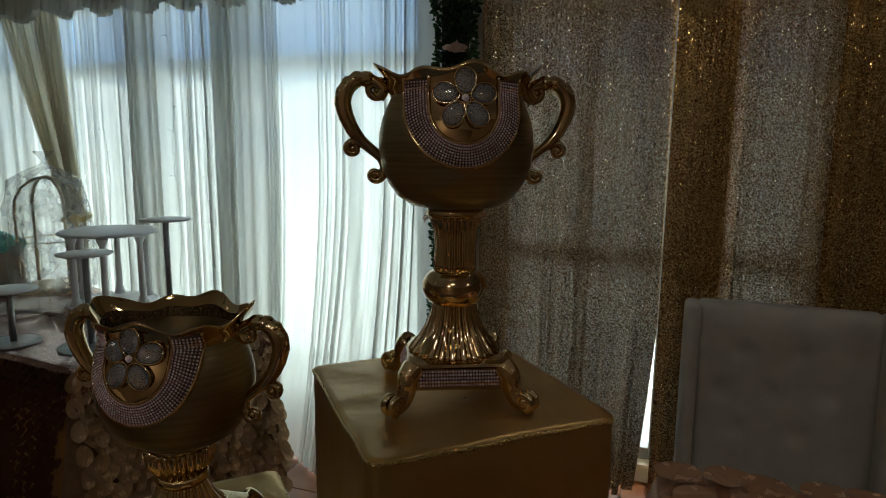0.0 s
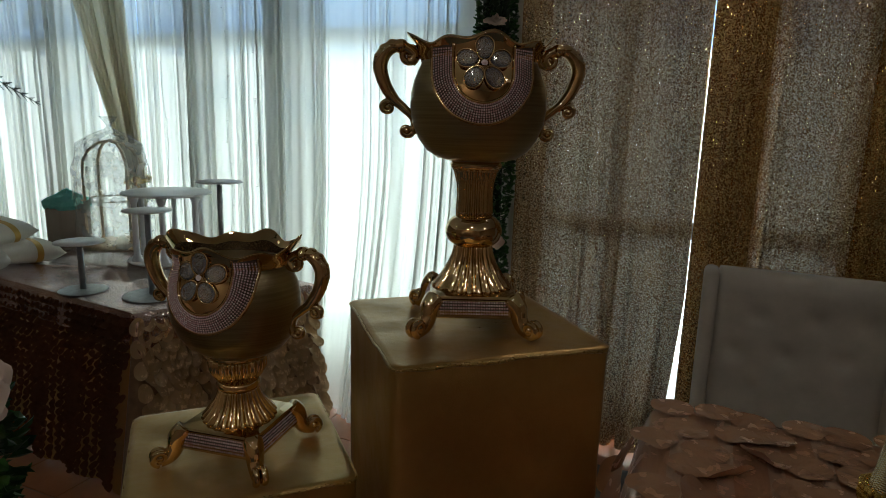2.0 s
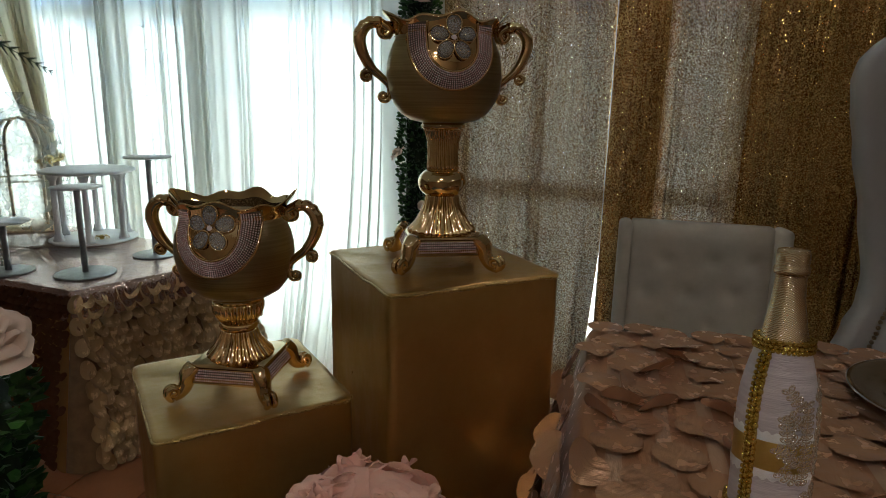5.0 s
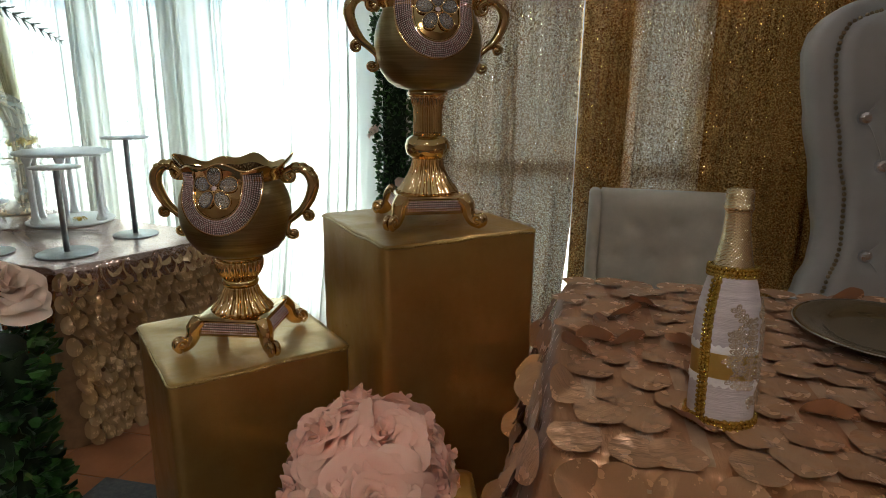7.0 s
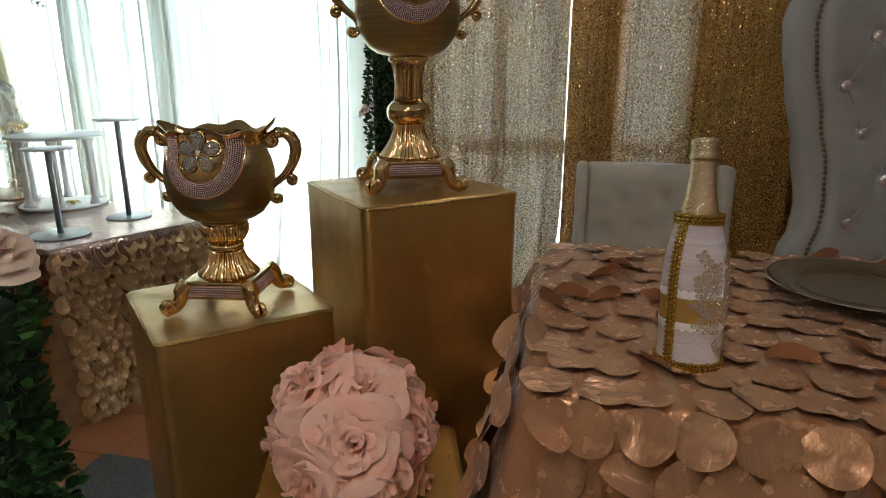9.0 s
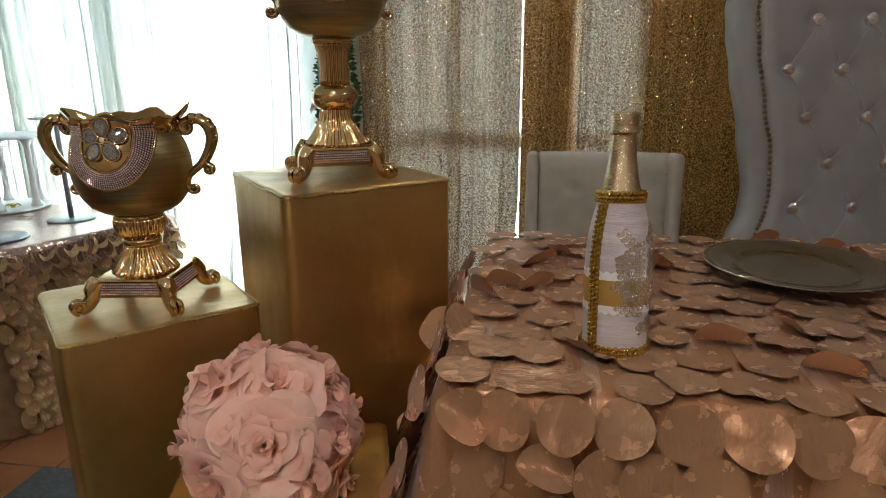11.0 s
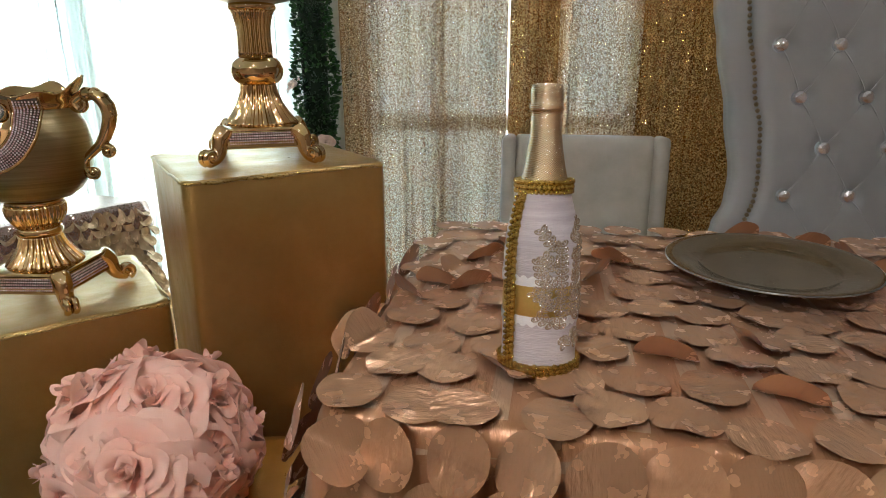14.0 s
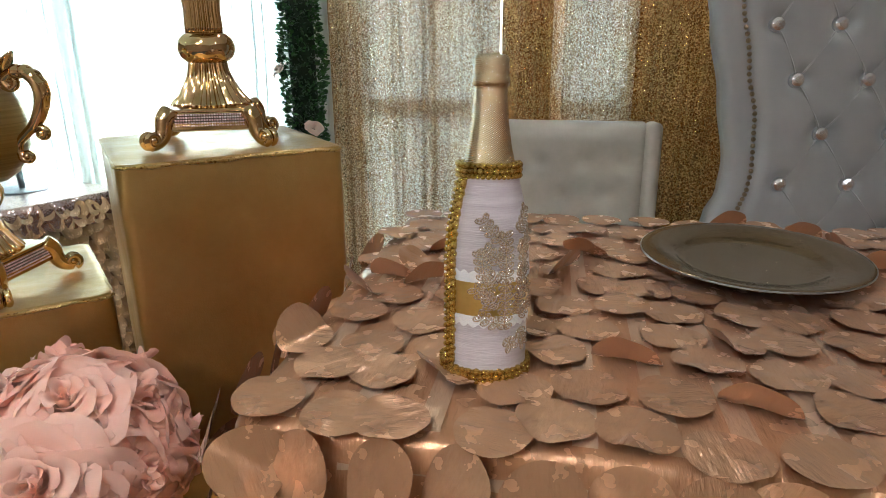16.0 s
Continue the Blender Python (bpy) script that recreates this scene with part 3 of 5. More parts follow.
# ---- plinths ----
def plinth(m, size, high, label):
    ob = thing("plinth", m, label, "plinth", "gold plinths")
    h = size / 2
    bm = bmesh.new()
    n, rows = 14, []
    sq = []
    rad, seg = 0.016, 4
    for cx, cy, a0 in ((h, -h, -90), (h, h, 0), (-h, h, 90), (-h, -h, 180)):
        ox, oy = cx - math.copysign(rad, cx), cy - math.copysign(rad, cy)
        sq += [(ox + rad * math.cos(radians(a0 + 90 * k / seg)), oy + rad * math.sin(radians(a0 + 90 * k / seg))) for k in range(seg + 1)]
    dense = []
    for (x0, y0), (x1, y1) in zip(sq, sq[1:] + sq[:1]):
        k = max(1, int(math.hypot(x1 - x0, y1 - y0) / 0.03))
        dense += [(x0 + (x1 - x0) * i / k, y0 + (y1 - y0) * i / k) for i in range(k)]
    for i in range(n + 1):
        z = high * i / n - (0.004 if i == n else 0)
        row = []
        for x, y in dense:
            w = 1 + 0.016 * noise.noise((x * 12, y * 12, z * 8)) * math.sin(math.pi * i / n)
            row.append((x * w, y * w, z))
        rows.append(row)
    for f in (0.992, 0.94, 0.5, 0.02):
        rows.append([(x * f, y * f, high + (0.0 if f > 0.99 else 0.004 * noise.noise((x * f * 17, y * f * 17, high)))) for x, y in dense])
    vs = add_grid(bm, rows, closed_v=True)
    bm.faces.new(vs[-1])
    bm.faces.new(vs[0][::-1])
    part("cover", bm, VINYL, ob)
    bm = bmesh.new()
    loop = [(x * 1.002, y * 1.002, high - 0.004 + 0.0040 * noise.noise((x * 38, y * 38, 3.0))) for x, y in dense]
    add_tube(bm, loop + loop[:1], lambda t: 0.0026 + 0.0016 * noise.noise((t * 60, 1.0, high)), 6)
    part("top_seam", bm, PIPING, ob, "welted gold seam")
    for cx, cy in ((h, -h), (-h, -h), (-h, h), (h, h)):
        q = 1 - 0.006 / h
        bm = add_tube(bmesh.new(), [(cx * q, cy * q, z) for z in (0.005, high * 0.3, high * 0.7, high - 0.006)], 0.0014, 6)
        part("side_seam", bm, PIPING, ob)
    return ob


plinth(pose(0.4185, 0.855, 0, 0, 0, -4.2), 0.330, 1.21, "tall square plinth covered in gold vinyl")
plinth(pose(0.062, 0.973, 0), 0.326, 0.995, "middle-height square plinth covered in gold vinyl")
plinth(pose(0.133, 0.524, 0, 0, 0, -29.3), 0.32, 0.81, "low square plinth covered in gold vinyl")


# ---- urns ----
BOWL = [(0.36, 0.0), (0.58, 0.005), (0.75, 0.016), (0.88, 0.034), (0.965, 0.056), (1.0, 0.080), (0.99, 0.100), (0.95, 0.118), (0.895, 0.132), (0.85, 0.142), (0.835, 0.148)]
BA, BB = 0.103, 0.088


def bowl_radius(z):
    for (r0, z0), (r1, z1) in zip(BOWL, BOWL[1:]):
        if z <= z1:
            t = (z - z0) / (z1 - z0)
            return r0 + (r1 - r0) * t
    return BOWL[-1][0] + (z - 0.148) * 2.2


def on_bowl(x, z, off):
    """The point of the bowl's front over x at height z, raised by off."""
    r = bowl_radius(z)
    q = max(0.0, 1 - (x / (BA * r)) ** 2)
    y = -BB * r * math.sqrt(q)
    nrm = Vector((x / (BA * BA), y / (BB * BB), 0)).normalized()
    slope = (bowl_radius(min(z + 0.004, 0.147)) - bowl_radius(max(z - 0.004, 0))) / 0.008 * 0.09
    nrm = (nrm - Vector((0, 0, slope))).normalized()
    return Vector((x, y, z)) + nrm * off, nrm


def tip(a):
    d = min(abs(math.sin(a)), 1.0)
    return math.exp(-(d / 0.26) ** 2)


def u_curve(s, half, top, low):
    """A point on a U: s from 0 to 1, half its half-width."""
    straight = top - (low + half)
    arc = math.pi * half
    d = s * (2 * straight + arc)
    if d < straight:
        return -half, top - d, (-1, 0)
    if d < straight + arc:
        a = math.pi + (d - straight) / half
        return half * math.cos(a), low + half + half * math.sin(a), (math.cos(a), math.sin(a))
    return half, low + half + d - straight - arc, (1, 0)


def scroll(bm, c, r, turns, thick, flip=1, start=0.0, ax=(1, 0, 0), az=(0, 0, 1)):
    """A spiral volute in the plane of ax and az, ending in a bead."""
    ax, az, c = Vector(ax), Vector(az), Vector(c)
    pts = []
    for k in range(22):
        t = k / 21
        a = start + flip * math.tau * turns * t
        q = r * (1 - 0.72 * t)
        pts.append(c + ax * q * math.cos(a) + az * q * math.sin(a))
    add_tube(bm, pts, lambda t: thick * (1 - 0.35 * t), 8)
    add_ball(bm, c, thick * 1.05, 8)
    return pts[0]


def urn(m, bowl_z, profile, label):
    ob = thing("urn", m, label, "urn", "gold urns")
    # foot: four scrolled feet, a tapered square plate with stone panels
    bm = bmesh.new()
    rows = []
    for h, z in ((0.066, 0.026), (0.072, 0.029), (0.072, 0.033), (0.064, 0.054), (0.066, 0.057), (0.064, 0.060), (0.05, 0.063)):
        rows.append([(h * sx, h * sy, z) for sx, sy in ((-1, -1), (0, -1), (1, -1), (1, 0), (1, 1), (0, 1), (-1, 1), (-1, 0))])
    vs = add_grid(bm, rows, closed_v=True)
    bm.faces.new(vs[0][::-1])
    bm.faces.new(vs[-1])
    sharp(part("base_plate", bm, GOLD, ob), 30)
    for q in range(4):
        turn = Matrix.Rotation(math.pi / 2 * q, 4, "Z")
        pts, nrm = [], []
        for i in range(27):
            for k in range(5):
                t = k / 4
                pts.append(turn @ Vector((-0.050 + 0.100 * i / 26, -(0.0715 - 0.0065 * t) - 0.0010, 0.0355 + 0.0160 * t)))
                nrm.append(turn @ Vector((0, -1, 0.35)))
        bed = bmesh.new()
        add_grid(bed, [[turn @ Vector((-0.053, -0.0712, 0.0338)), turn @ Vector((0.053, -0.0712, 0.0338))], [turn @ Vector((-0.053, -0.0655, 0.0530)), turn @ Vector((0.053, -0.0655, 0.0530))]])
        part("panel_bed", bed, STONE_BED, ob)
        part("stone_panel", beads(pts, nrm, 0.00165), STONES, ob, "pink rhinestone panel", smooth=False)
    for sx, sy in ((-1, -1), (1, -1), (1, 1), (-1, 1)):
        bm = bmesh.new()
        d = Vector((sx, sy, 0)).normalized()
        path = smooth_path([d * 0.082 + Vector((0, 0, 0.056)), d * 0.094 + Vector((0, 0, 0.044)), d * 0.098 + Vector((0, 0, 0.028)), d * 0.107 + Vector((0, 0, 0.015)), d * 0.121 + Vector((0, 0, 0.0095))], 6)
        add_tube(bm, path, lambda t: 0.0158 - 0.006 * abs(t - 0.1) * 1.1, 10)
        side = Vector((-d.y, d.x, 0))
        for o in (-0.006, 0.006):
            scroll(bm, d * 0.121 + side * o + Vector((0, 0, 0.0172)), 0.0115, 1.4, 0.0058, 1, -1.4, d, (0, 0, 1))
        part("foot", bm, GOLD, ob)
    # fluted stem
    for nm, prof, flutes in profile:
        w = (lambda a, i: 1 + 0.17 * abs(math.sin(a * flutes / 2)) - 0.10) if flutes else None
        part(nm, lathe(prof, 120 if flutes else 40, w), GOLD, ob, "fluted gold stem" if flutes else "")
    # bowl
    prof = BOWL
    bm = lathe([(r, z + bowl_z) for r, z in prof], 72, sx=BA, sy=BB)
    part("bowl", bm, BRUSHED, ob, "brushed antique gold bowl")
    # flared rim, waved, with a beak at each side, and the dark inside
    bm, rows = bmesh.new(), []
    for h, f in ((0.146, 0), (0.152, 0.15), (0.160, 0.55), (0.168, 0.9), (0.172, 1.0), (0.171, 0.97), (0.160, 0.5), (0.14, 0.0), (0.09, -0.4), (0.03, -1.0), (0.02, -6.5)):
        row = []
        for k in range(96):
            a = math.tau * k / 96
            t, ff = tip(a), max(f, 0.0)
            r = 0.855 + 0.10 * ff + 0.14 * ff * t + 0.022 * ff * math.cos(9 * a)
            if h < 0.165 and f < 0.6 and f != 0.15 and h > 0.147 or f <= 0 and h < 0.146:
                r -= 0.05
            if f < 0:
                r += 0.07 * f
            front = max(0.0, -math.sin(a))
            crest = math.exp(-((a - 1.5 * math.pi) / 0.30) ** 2) + math.exp(-((a - 0.5 * math.pi) / 0.30) ** 2)
            z = h + ff * (0.020 * t + 0.004 * math.cos(9 * a) + 0.010 * crest)
            row.append((BA * max(r, 0.02) * math.cos(a), BB * max(r, 0.02) * math.sin(a), z + bowl_z))
        rows.append(row)
    add_grid(bm, rows[:7], closed_v=True)
    part("rim", bm, GOLD, ob, "polished flared rim with wavy edge")
    # inner wall in a darker bronze colour than the rim
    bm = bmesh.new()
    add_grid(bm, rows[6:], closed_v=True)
    part("lining", bm, BRONZE, ob, "dark bronze inside")
    # U-shaped stone band with gold borders
    pts, nrm = [], []
    for i in range(72):
        for k in range(8):
            x, z, o = u_curve((i + 0.5) / 72, 0.0440 + 0.0033 * k, 0.160, 0.127 - 0.0440 - 0.0033 * k)
            p, q = on_bowl(x, z, 0.0034)
            pts.append(p + Vector((0, 0, bowl_z)))
            nrm.append(q)
    part("stone_band", beads(pts, nrm, 0.00148), STONES, ob, "band of pink rhinestones", smooth=False)
    bm, rows = bmesh.new(), []
    for i in range(61):
        row = []
        for w in (0.0405, 0.0425, 0.0555, 0.0685, 0.0705):
            x, z, o = u_curve(i / 60, w, 0.163, 0.127 - w)
            row.append(on_bowl(x, z, 0.0024 if 0.041 < w < 0.07 else -0.001)[0] + Vector((0, 0, bowl_z)))
        rows.append(row)
    add_grid(bm, rows)
    part("band_backing", bm, STONE_BED, ob)
    for w, rad in ((0.0415, 0.0024), (0.0700, 0.0026)):
        bm = add_tube(bmesh.new(), [on_bowl(*u_curve(i / 60, w, 0.165, 0.127 - w)[:2], 0.002)[0] + Vector((0, 0, bowl_z)) for i in range(61)], rad, 6)
        part("band_border", bm, GOLD, ob)
    # medallion inside the U with a crystal flower
    bm, rows = bmesh.new(), []
    for i in range(25):
        row = []
        for k in range(13):
            s = -1 + 2 * k / 12
            z = 0.087 + 0.081 * i / 24
            half = 0.041 if z > 0.127 else 0.041 * math.sqrt(max(0.0, 1 - ((0.127 - z) / 0.041) ** 2)) + 0.0005
            row.append(on_bowl(half * s, min(z, 0.168), 0.0012 + 0.002 * math.cos(s * 1.5))[0] + Vector((0, 0, bowl_z)))
        rows.append(row)
    add_grid(bm, rows)
    part("medallion", bm, GOLD, ob)
    fc = Vector((0, 0, 0.136))
    for k in range(5):
        a = math.pi / 2 + math.tau * k / 5
        x, z = 0.0225 * math.cos(a), 0.136 + 0.0225 * math.sin(a)
        p, q = on_bowl(x, z, 0.008)
        rot = Vector((0, 0, 1)).rotation_difference(q).to_matrix().to_4x4()
        m2 = Matrix.Translation(p + Vector((0, 0, bowl_z))) @ rot
        d = (rot.inverted().to_3x3() @ Vector((math.cos(a), 0, math.sin(a)))).normalized()
        m2 = m2 @ Matrix.Rotation(math.atan2(d.y, d.x), 4, "Z")
        bm = bmesh.new()
        n = 20
        outline = [(0.0158 * math.cos(math.tau * j / n) * (1.0 if math.cos(math.tau * j / n) > 0 else 1.1), 0.0128 * math.sin(math.tau * j / n) * (1 + 0.12 * math.cos(math.tau * j / n)), 0) for j in range(n + 1)]
        add_tube(bm, outline, 0.0014, 6)
        part("petal_setting", bm, GOLD, ob, m=m2)
        bm = lathe([(0.0, -0.004), (0.8, -0.003), (1.0, 0.0), (0.82, 0.0028), (0.5, 0.0045), (0.0, 0.0048)], 12, sx=0.0150, sy=0.0120)
        part("crystal_petal", bm, CRYSTAL, ob, "clear faceted crystal petal", m2, False)
    p, q = on_bowl(0, 0.136, 0.010)
    part("flower_stone", beads([p + Vector((0, 0, bowl_z))], [q], 0.0048, 10), STONES, ob, "round centre rhinestone", smooth=False)
    # two scrolled handles
    for s in (-1, 1):
        bm = bmesh.new()
        path = smooth_path([(0.108 * s, 0, 0.124), (0.101 * s, 0, 0.136), (0.112 * s, 0, 0.146), (0.130 * s, 0, 0.150), (0.147 * s, 0, 0.140), (0.155 * s, 0, 0.118), (0.148 * s, 0, 0.090), (0.134 * s, 0, 0.066), (0.120 * s, 0, 0.053), (0.101 * s, 0, 0.036)], 6)
        add_tube(bm, path, lambda t: 0.0086 + 0.0030 * math.exp(-((t - 0.5) / 0.22) ** 2) - 0.0022 * max(0.0, (t - 0.75) * 4), 10)
        for k in range(7):
            p = path[15 + 4 * k]
            add_ball(bm, p + Vector((0.0022 * s, 0, 0.0006)), 0.0122 - 0.0006 * k, 10)
        scroll(bm, (0.108 * s, 0, 0.134), 0.0150, 1.3, 0.0062, s, 2.2, (s, 0, 0))
        scroll(bm, (0.142 * s, 0, 0.051), 0.0115, 1.2, 0.0060, -1, 2.6, (s, 0, 0))
        low = smooth_path([(0.118 * s, 0, 0.050), (0.104 * s, 0, 0.037), (0.100 * s, 0, 0.024), (0.104 * s, 0, 0.013)], 5)
        add_tube(bm, low, 0.0062, 8)
        scroll(bm, (0.112 * s, 0, 0.014), 0.0105, 1.1, 0.0056, 1, math.pi, (s, 0, 0))
        part("handle", bm, GOLD, ob, "scrolled polished handle", pose(0, 0, bowl_z + 0.032) @ Matrix.Diagonal((0.96, 1.15, 0.9, 1)))
    return ob


STEM_TALL = [
    ("lower_stem", [(0.060, 0.061), (0.058, 0.066), (0.047, 0.080), (0.037, 0.098), (0.031, 0.114), (0.029, 0.126), (0.0285, 0.130)], 24),
    ("knop", [(0.028, 0.127), (0.034, 0.130), (0.041, 0.137), (0.0445, 0.147), (0.0445, 0.154), (0.041, 0.164), (0.034, 0.171), (0.028, 0.174)], 0),
    ("upper_stem", [(0.027, 0.171), (0.0275, 0.184), (0.0262, 0.205), (0.0275, 0.225), (0.032, 0.243), (0.036, 0.250)], 24),
    ("stem_collar", [(0.034, 0.246), (0.039, 0.249), (0.040, 0.254), (0.038, 0.257), (0.036, 0.262)], 0),
]
STEM_SHORT = [
    ("lower_stem", [(0.056, 0.061), (0.054, 0.066), (0.044, 0.078), (0.035, 0.092), (0.030, 0.106), (0.029, 0.110)], 24),
    ("stem_ring", [(0.028, 0.108), (0.033, 0.111), (0.0345, 0.116), (0.033, 0.121), (0.029, 0.124)], 0),
    ("upper_stem", [(0.029, 0.122), (0.036, 0.132), (0.042, 0.144), (0.043, 0.156), (0.040, 0.164)], 24),
    ("stem_collar", [(0.038, 0.160), (0.042, 0.163), (0.042, 0.167), (0.037, 0.172)], 0),
]
urn(pose(0.421, 0.850, 1.2105, 0, 0, -21.0), 0.258, STEM_TALL, "tall gold trophy urn with scrolled handles and rhinestones")
urn(pose(0.0675, 0.957, 0.9955, 0, 0, -37.5), 0.168, STEM_SHORT, "short gold trophy urn with scrolled handles and rhinestones")


# ---- head table ----
HEAD_T = pose(0.254, 0.285, 0, 0, 0, -45.57)
LONG, DEEP, TOP = 1.83, 0.722, 1.040


def cloth_petal(seed, radius=0.0345, cup=0.0):
    """A round cloth petal, sewn at its back edge (y > 0), lifting, curling or folded over."""
    rng = random.Random(seed)
    bent = rng.random() < 0.14
    lift, curl, fold, skew = rng.uniform(0.0, 0.002), rng.uniform(-0.003, 0.003) + (0.016 if bent else 0), rng.uniform(-0.0045, 0.0045), rng.uniform(-1, 1)
    crease = rng.random() < 0.11
    way, off, turn = rng.uniform(-2.6, -0.5), rng.uniform(-0.1, 0.45) * radius, rng.uniform(0.5, 2.3)
    bm = bmesh.new()

    def shape(r, a):
        x, y = radius * r * math.cos(a) * 1.06, radius * r * math.sin(a)
        t = (radius - y) / (2 * radius)
        z = 0.002 + lift * t + curl * t ** 3 * (0.6 + 0.5 * skew * x / radius) + fold * math.cos(x / radius * 3.2 + skew) * t + 0.0018 * t * math.sin(5 * a + seed)
        z += cup * (x / radius) ** 2 * (0.4 + t) + 0.8 * cup * t ** 3 * (1 + skew)
        z += (0.25 + 0.75 * r * r) * (0.0009 * noise.noise((x * 85, y * 20, seed * 3.1)) + 0.0020 * noise.noise((x * 26 + 5, y * 18, seed * 1.7)))
        z = 0.0012 + 0.5 * (z + math.sqrt(z * z + 0.000016))
        e = x * math.cos(way) + y * math.sin(way) - off
        if crease and e > 0:
            k = e * (math.cos(turn) - 1)
            x, y, z = x + k * math.cos(way), y + k * math.sin(way), z + 0.002 + e * math.sin(turn)
        return (x, y, z)
    c = bm.verts.new(shape(0, 0))
    rings = [[bm.verts.new(shape(f * (1 + 0.03 * f * math.sin(math.tau * k / 8 + seed)), math.tau * k / n)) for k in range(n)] for f, n in ((0.36, 12), (0.60, 24), (0.82, 24), (1.0, 24))]
    r1, r2, r3, r4 = rings
    for k in range(12):
        bm.faces.new((c, r1[k], r1[(k + 1) % 12]))
        a, b, d = r2[2 * k], r2[2 * k + 1], r2[(2 * k + 2) % 24]
        bm.faces.new((r1[k], a, b))
        bm.faces.new((r1[k], b, r1[(k + 1) % 12]))
        bm.faces.new((r1[(k + 1) % 12], b, d))
    for k in range(24):
        bm.faces.new((r2[k], r3[k], r3[(k + 1) % 24], r2[(k + 1) % 24]))
        bm.faces.new((r3[k], r4[k], r4[(k + 1) % 24], r3[(k + 1) % 24]))
    return mesh_of(bm, "petal")


PETALS = [cloth_petal(40 + k) for k in range(14)]
FLAT = [k for k, me in enumerate(PETALS) if max(v.co.z for v in me.vertices) < 0.012]
for me in PETALS:
    me.materials.append(SATIN)


def joined(name, placed, meshes, material, parent, label=""):
    """Many placed copies of some meshes in one mesh."""
    vs, fs = [], []
    for k, m in placed:
        o = len(vs)
        me = meshes[k % len(meshes)]
        vs += [m @ v.co for v in me.vertices]
        fs += [tuple(o + i for i in p.vertices) for p in me.polygons]
    me = bpy.data.meshes.new(name)
    me.from_pydata(vs, [], fs)
    me.polygons.foreach_set("use_smooth", [True] * len(me.polygons))
    me.materials.append(material)
    ob = new(name, me)
    ob.parent = parent
    return tagged(ob, label, kind="stuff")


head_table = thing("banquet_table", HEAD_T, "long banquet table hidden under its petal cloth", "table")
part("tabletop", box((0.02, 0.02, TOP - 0.04), (LONG - 0.02, DEEP - 0.02, TOP - 0.006), 0.008), WOOD, head_table)
for x in (0.15, LONG - 0.15):
    for y in (0.12, DEEP - 0.12):
        part("leg", lathe([(0.02, 0.012), (0.02, 0.4), (0.022, TOP - 0.04)], 12), STEEL, head_table, m=pose(x, y, 0))

cloth = thing("tablecloth", HEAD_T, "rose gold satin tablecloth covered with round sewn petals", "tablecloth")
bm, rows = bmesh.new(), []
loop = []
rad = 0.03
for cx, cy, a0 in ((LONG, 0, -90), (LONG, DEEP, 0), (0, DEEP, 90), (0, 0, 180)):
    ox, oy = cx + (-rad if cx else rad), cy + (-rad if cy else rad)
    loop += [(ox + rad * math.cos(radians(a0 + 18 * k)), oy + rad * math.sin(radians(a0 + 18 * k)), radians(a0 + 18 * k)) for k in range(6)]
ring = []
for (x0, y0, a), (x1, y1, b) in zip(loop, loop[1:] + loop[:1]):
    k = max(1, int(math.hypot(x1 - x0, y1 - y0) / 0.02))
    ring += [(x0 + (x1 - x0) * i / k, y0 + (y1 - y0) * i / k) for i in range(k)]
for f in (0.3, 0.8, 0.965):
    rows.append([(LONG / 2 + (x - LONG / 2) * f, DEEP / 2 + (y - DEEP / 2) * f, TOP + 0.0015 * noise.noise((x * 12 * f, y * 12 * f, 1))) for x, y in ring])
acc = 0.0
for i, drop in enumerate((0.002, 0.008, 0.02, 0.05, 0.1, 0.2, 0.35, 0.55, 0.75, 0.9, TOP - 0.014)):
    row, acc = [], 0.0
    for k, (x, y) in enumerate(ring):
        xp, yp = ring[k - 1]
        acc += math.hypot(x - xp, y - yp)
        nx, ny = x - min(max(x, rad), LONG - rad), y - min(max(y, rad), DEEP - rad)
        ln = math.hypot(nx, ny) or 1
        out = 0.012 * (1 - math.exp(-drop * 60)) + drop * 0.20 + min(drop, 0.5) * 0.04 * math.sin(acc * 26 + 2 * wobble(acc * 3, 2))
        row.append((x + nx / ln * out, y + ny / ln * out, TOP - drop))
    rows.append(row)
vs = add_grid(bm, rows, closed_v=True)
bm.faces.new(vs[0])
bm.normal_update()
bmesh.ops.recalc_face_normals(bm, faces=bm.faces)
part("cloth", bm, SATIN_BASE, cloth)
# sewn ribbons down the cloth
for i in range(16):
    x = 0.045 + 0.068 * i
    bm = bmesh.new()
    path = [(0.62, 0), (0.5, 0), (0.38, 0), (0.26, 0), (0.14, 0), (0.05, 0), (0.012, 0.0), (-0.016, 0.03), (-0.022, 0.1), (-0.030, 0.2), (-0.04, 0.34)]
    add_grid(bm, [[(x + w + 0.003 * wobble(y * 9 + i, i), y, TOP + 0.0022 - d) for w in (-0.011, 0, 0.011)] for y, d in [(0.715, 0)] + path])
    part("ribbon", bm, TAPE, cloth, "paler crinkled satin tape")

rng = random.Random(5)
near, far = [], []
# top
for j in range(12):
    for i in range(29):
        x, y = 0.02 + 0.070 * i + (0.035 if j % 2 else 0) + rng.uniform(-0.016, 0.016), 0.016 + 0.069 * j + rng.uniform(-0.014, 0.014)
        flat = (HEAD_T @ Vector((x, y, 0)) - Vector((0.972, 0.207, 0))).length < 0.20
        if x > LONG or y > DEEP:
            continue
        m = pose(x, y, TOP + 0.0044 + 0.0024 * rng.random(), rng.uniform(-2.0, 0.3), rng.uniform(-1.5, 1.5), rng.choice((0, 0, 0, 30, -40, 80, -75)) + rng.uniform(-25, 25))
        kind = rng.randrange(14)
        (near if x < 0.90 else far).append((FLAT[kind % len(FLAT)] if flat else kind, m))
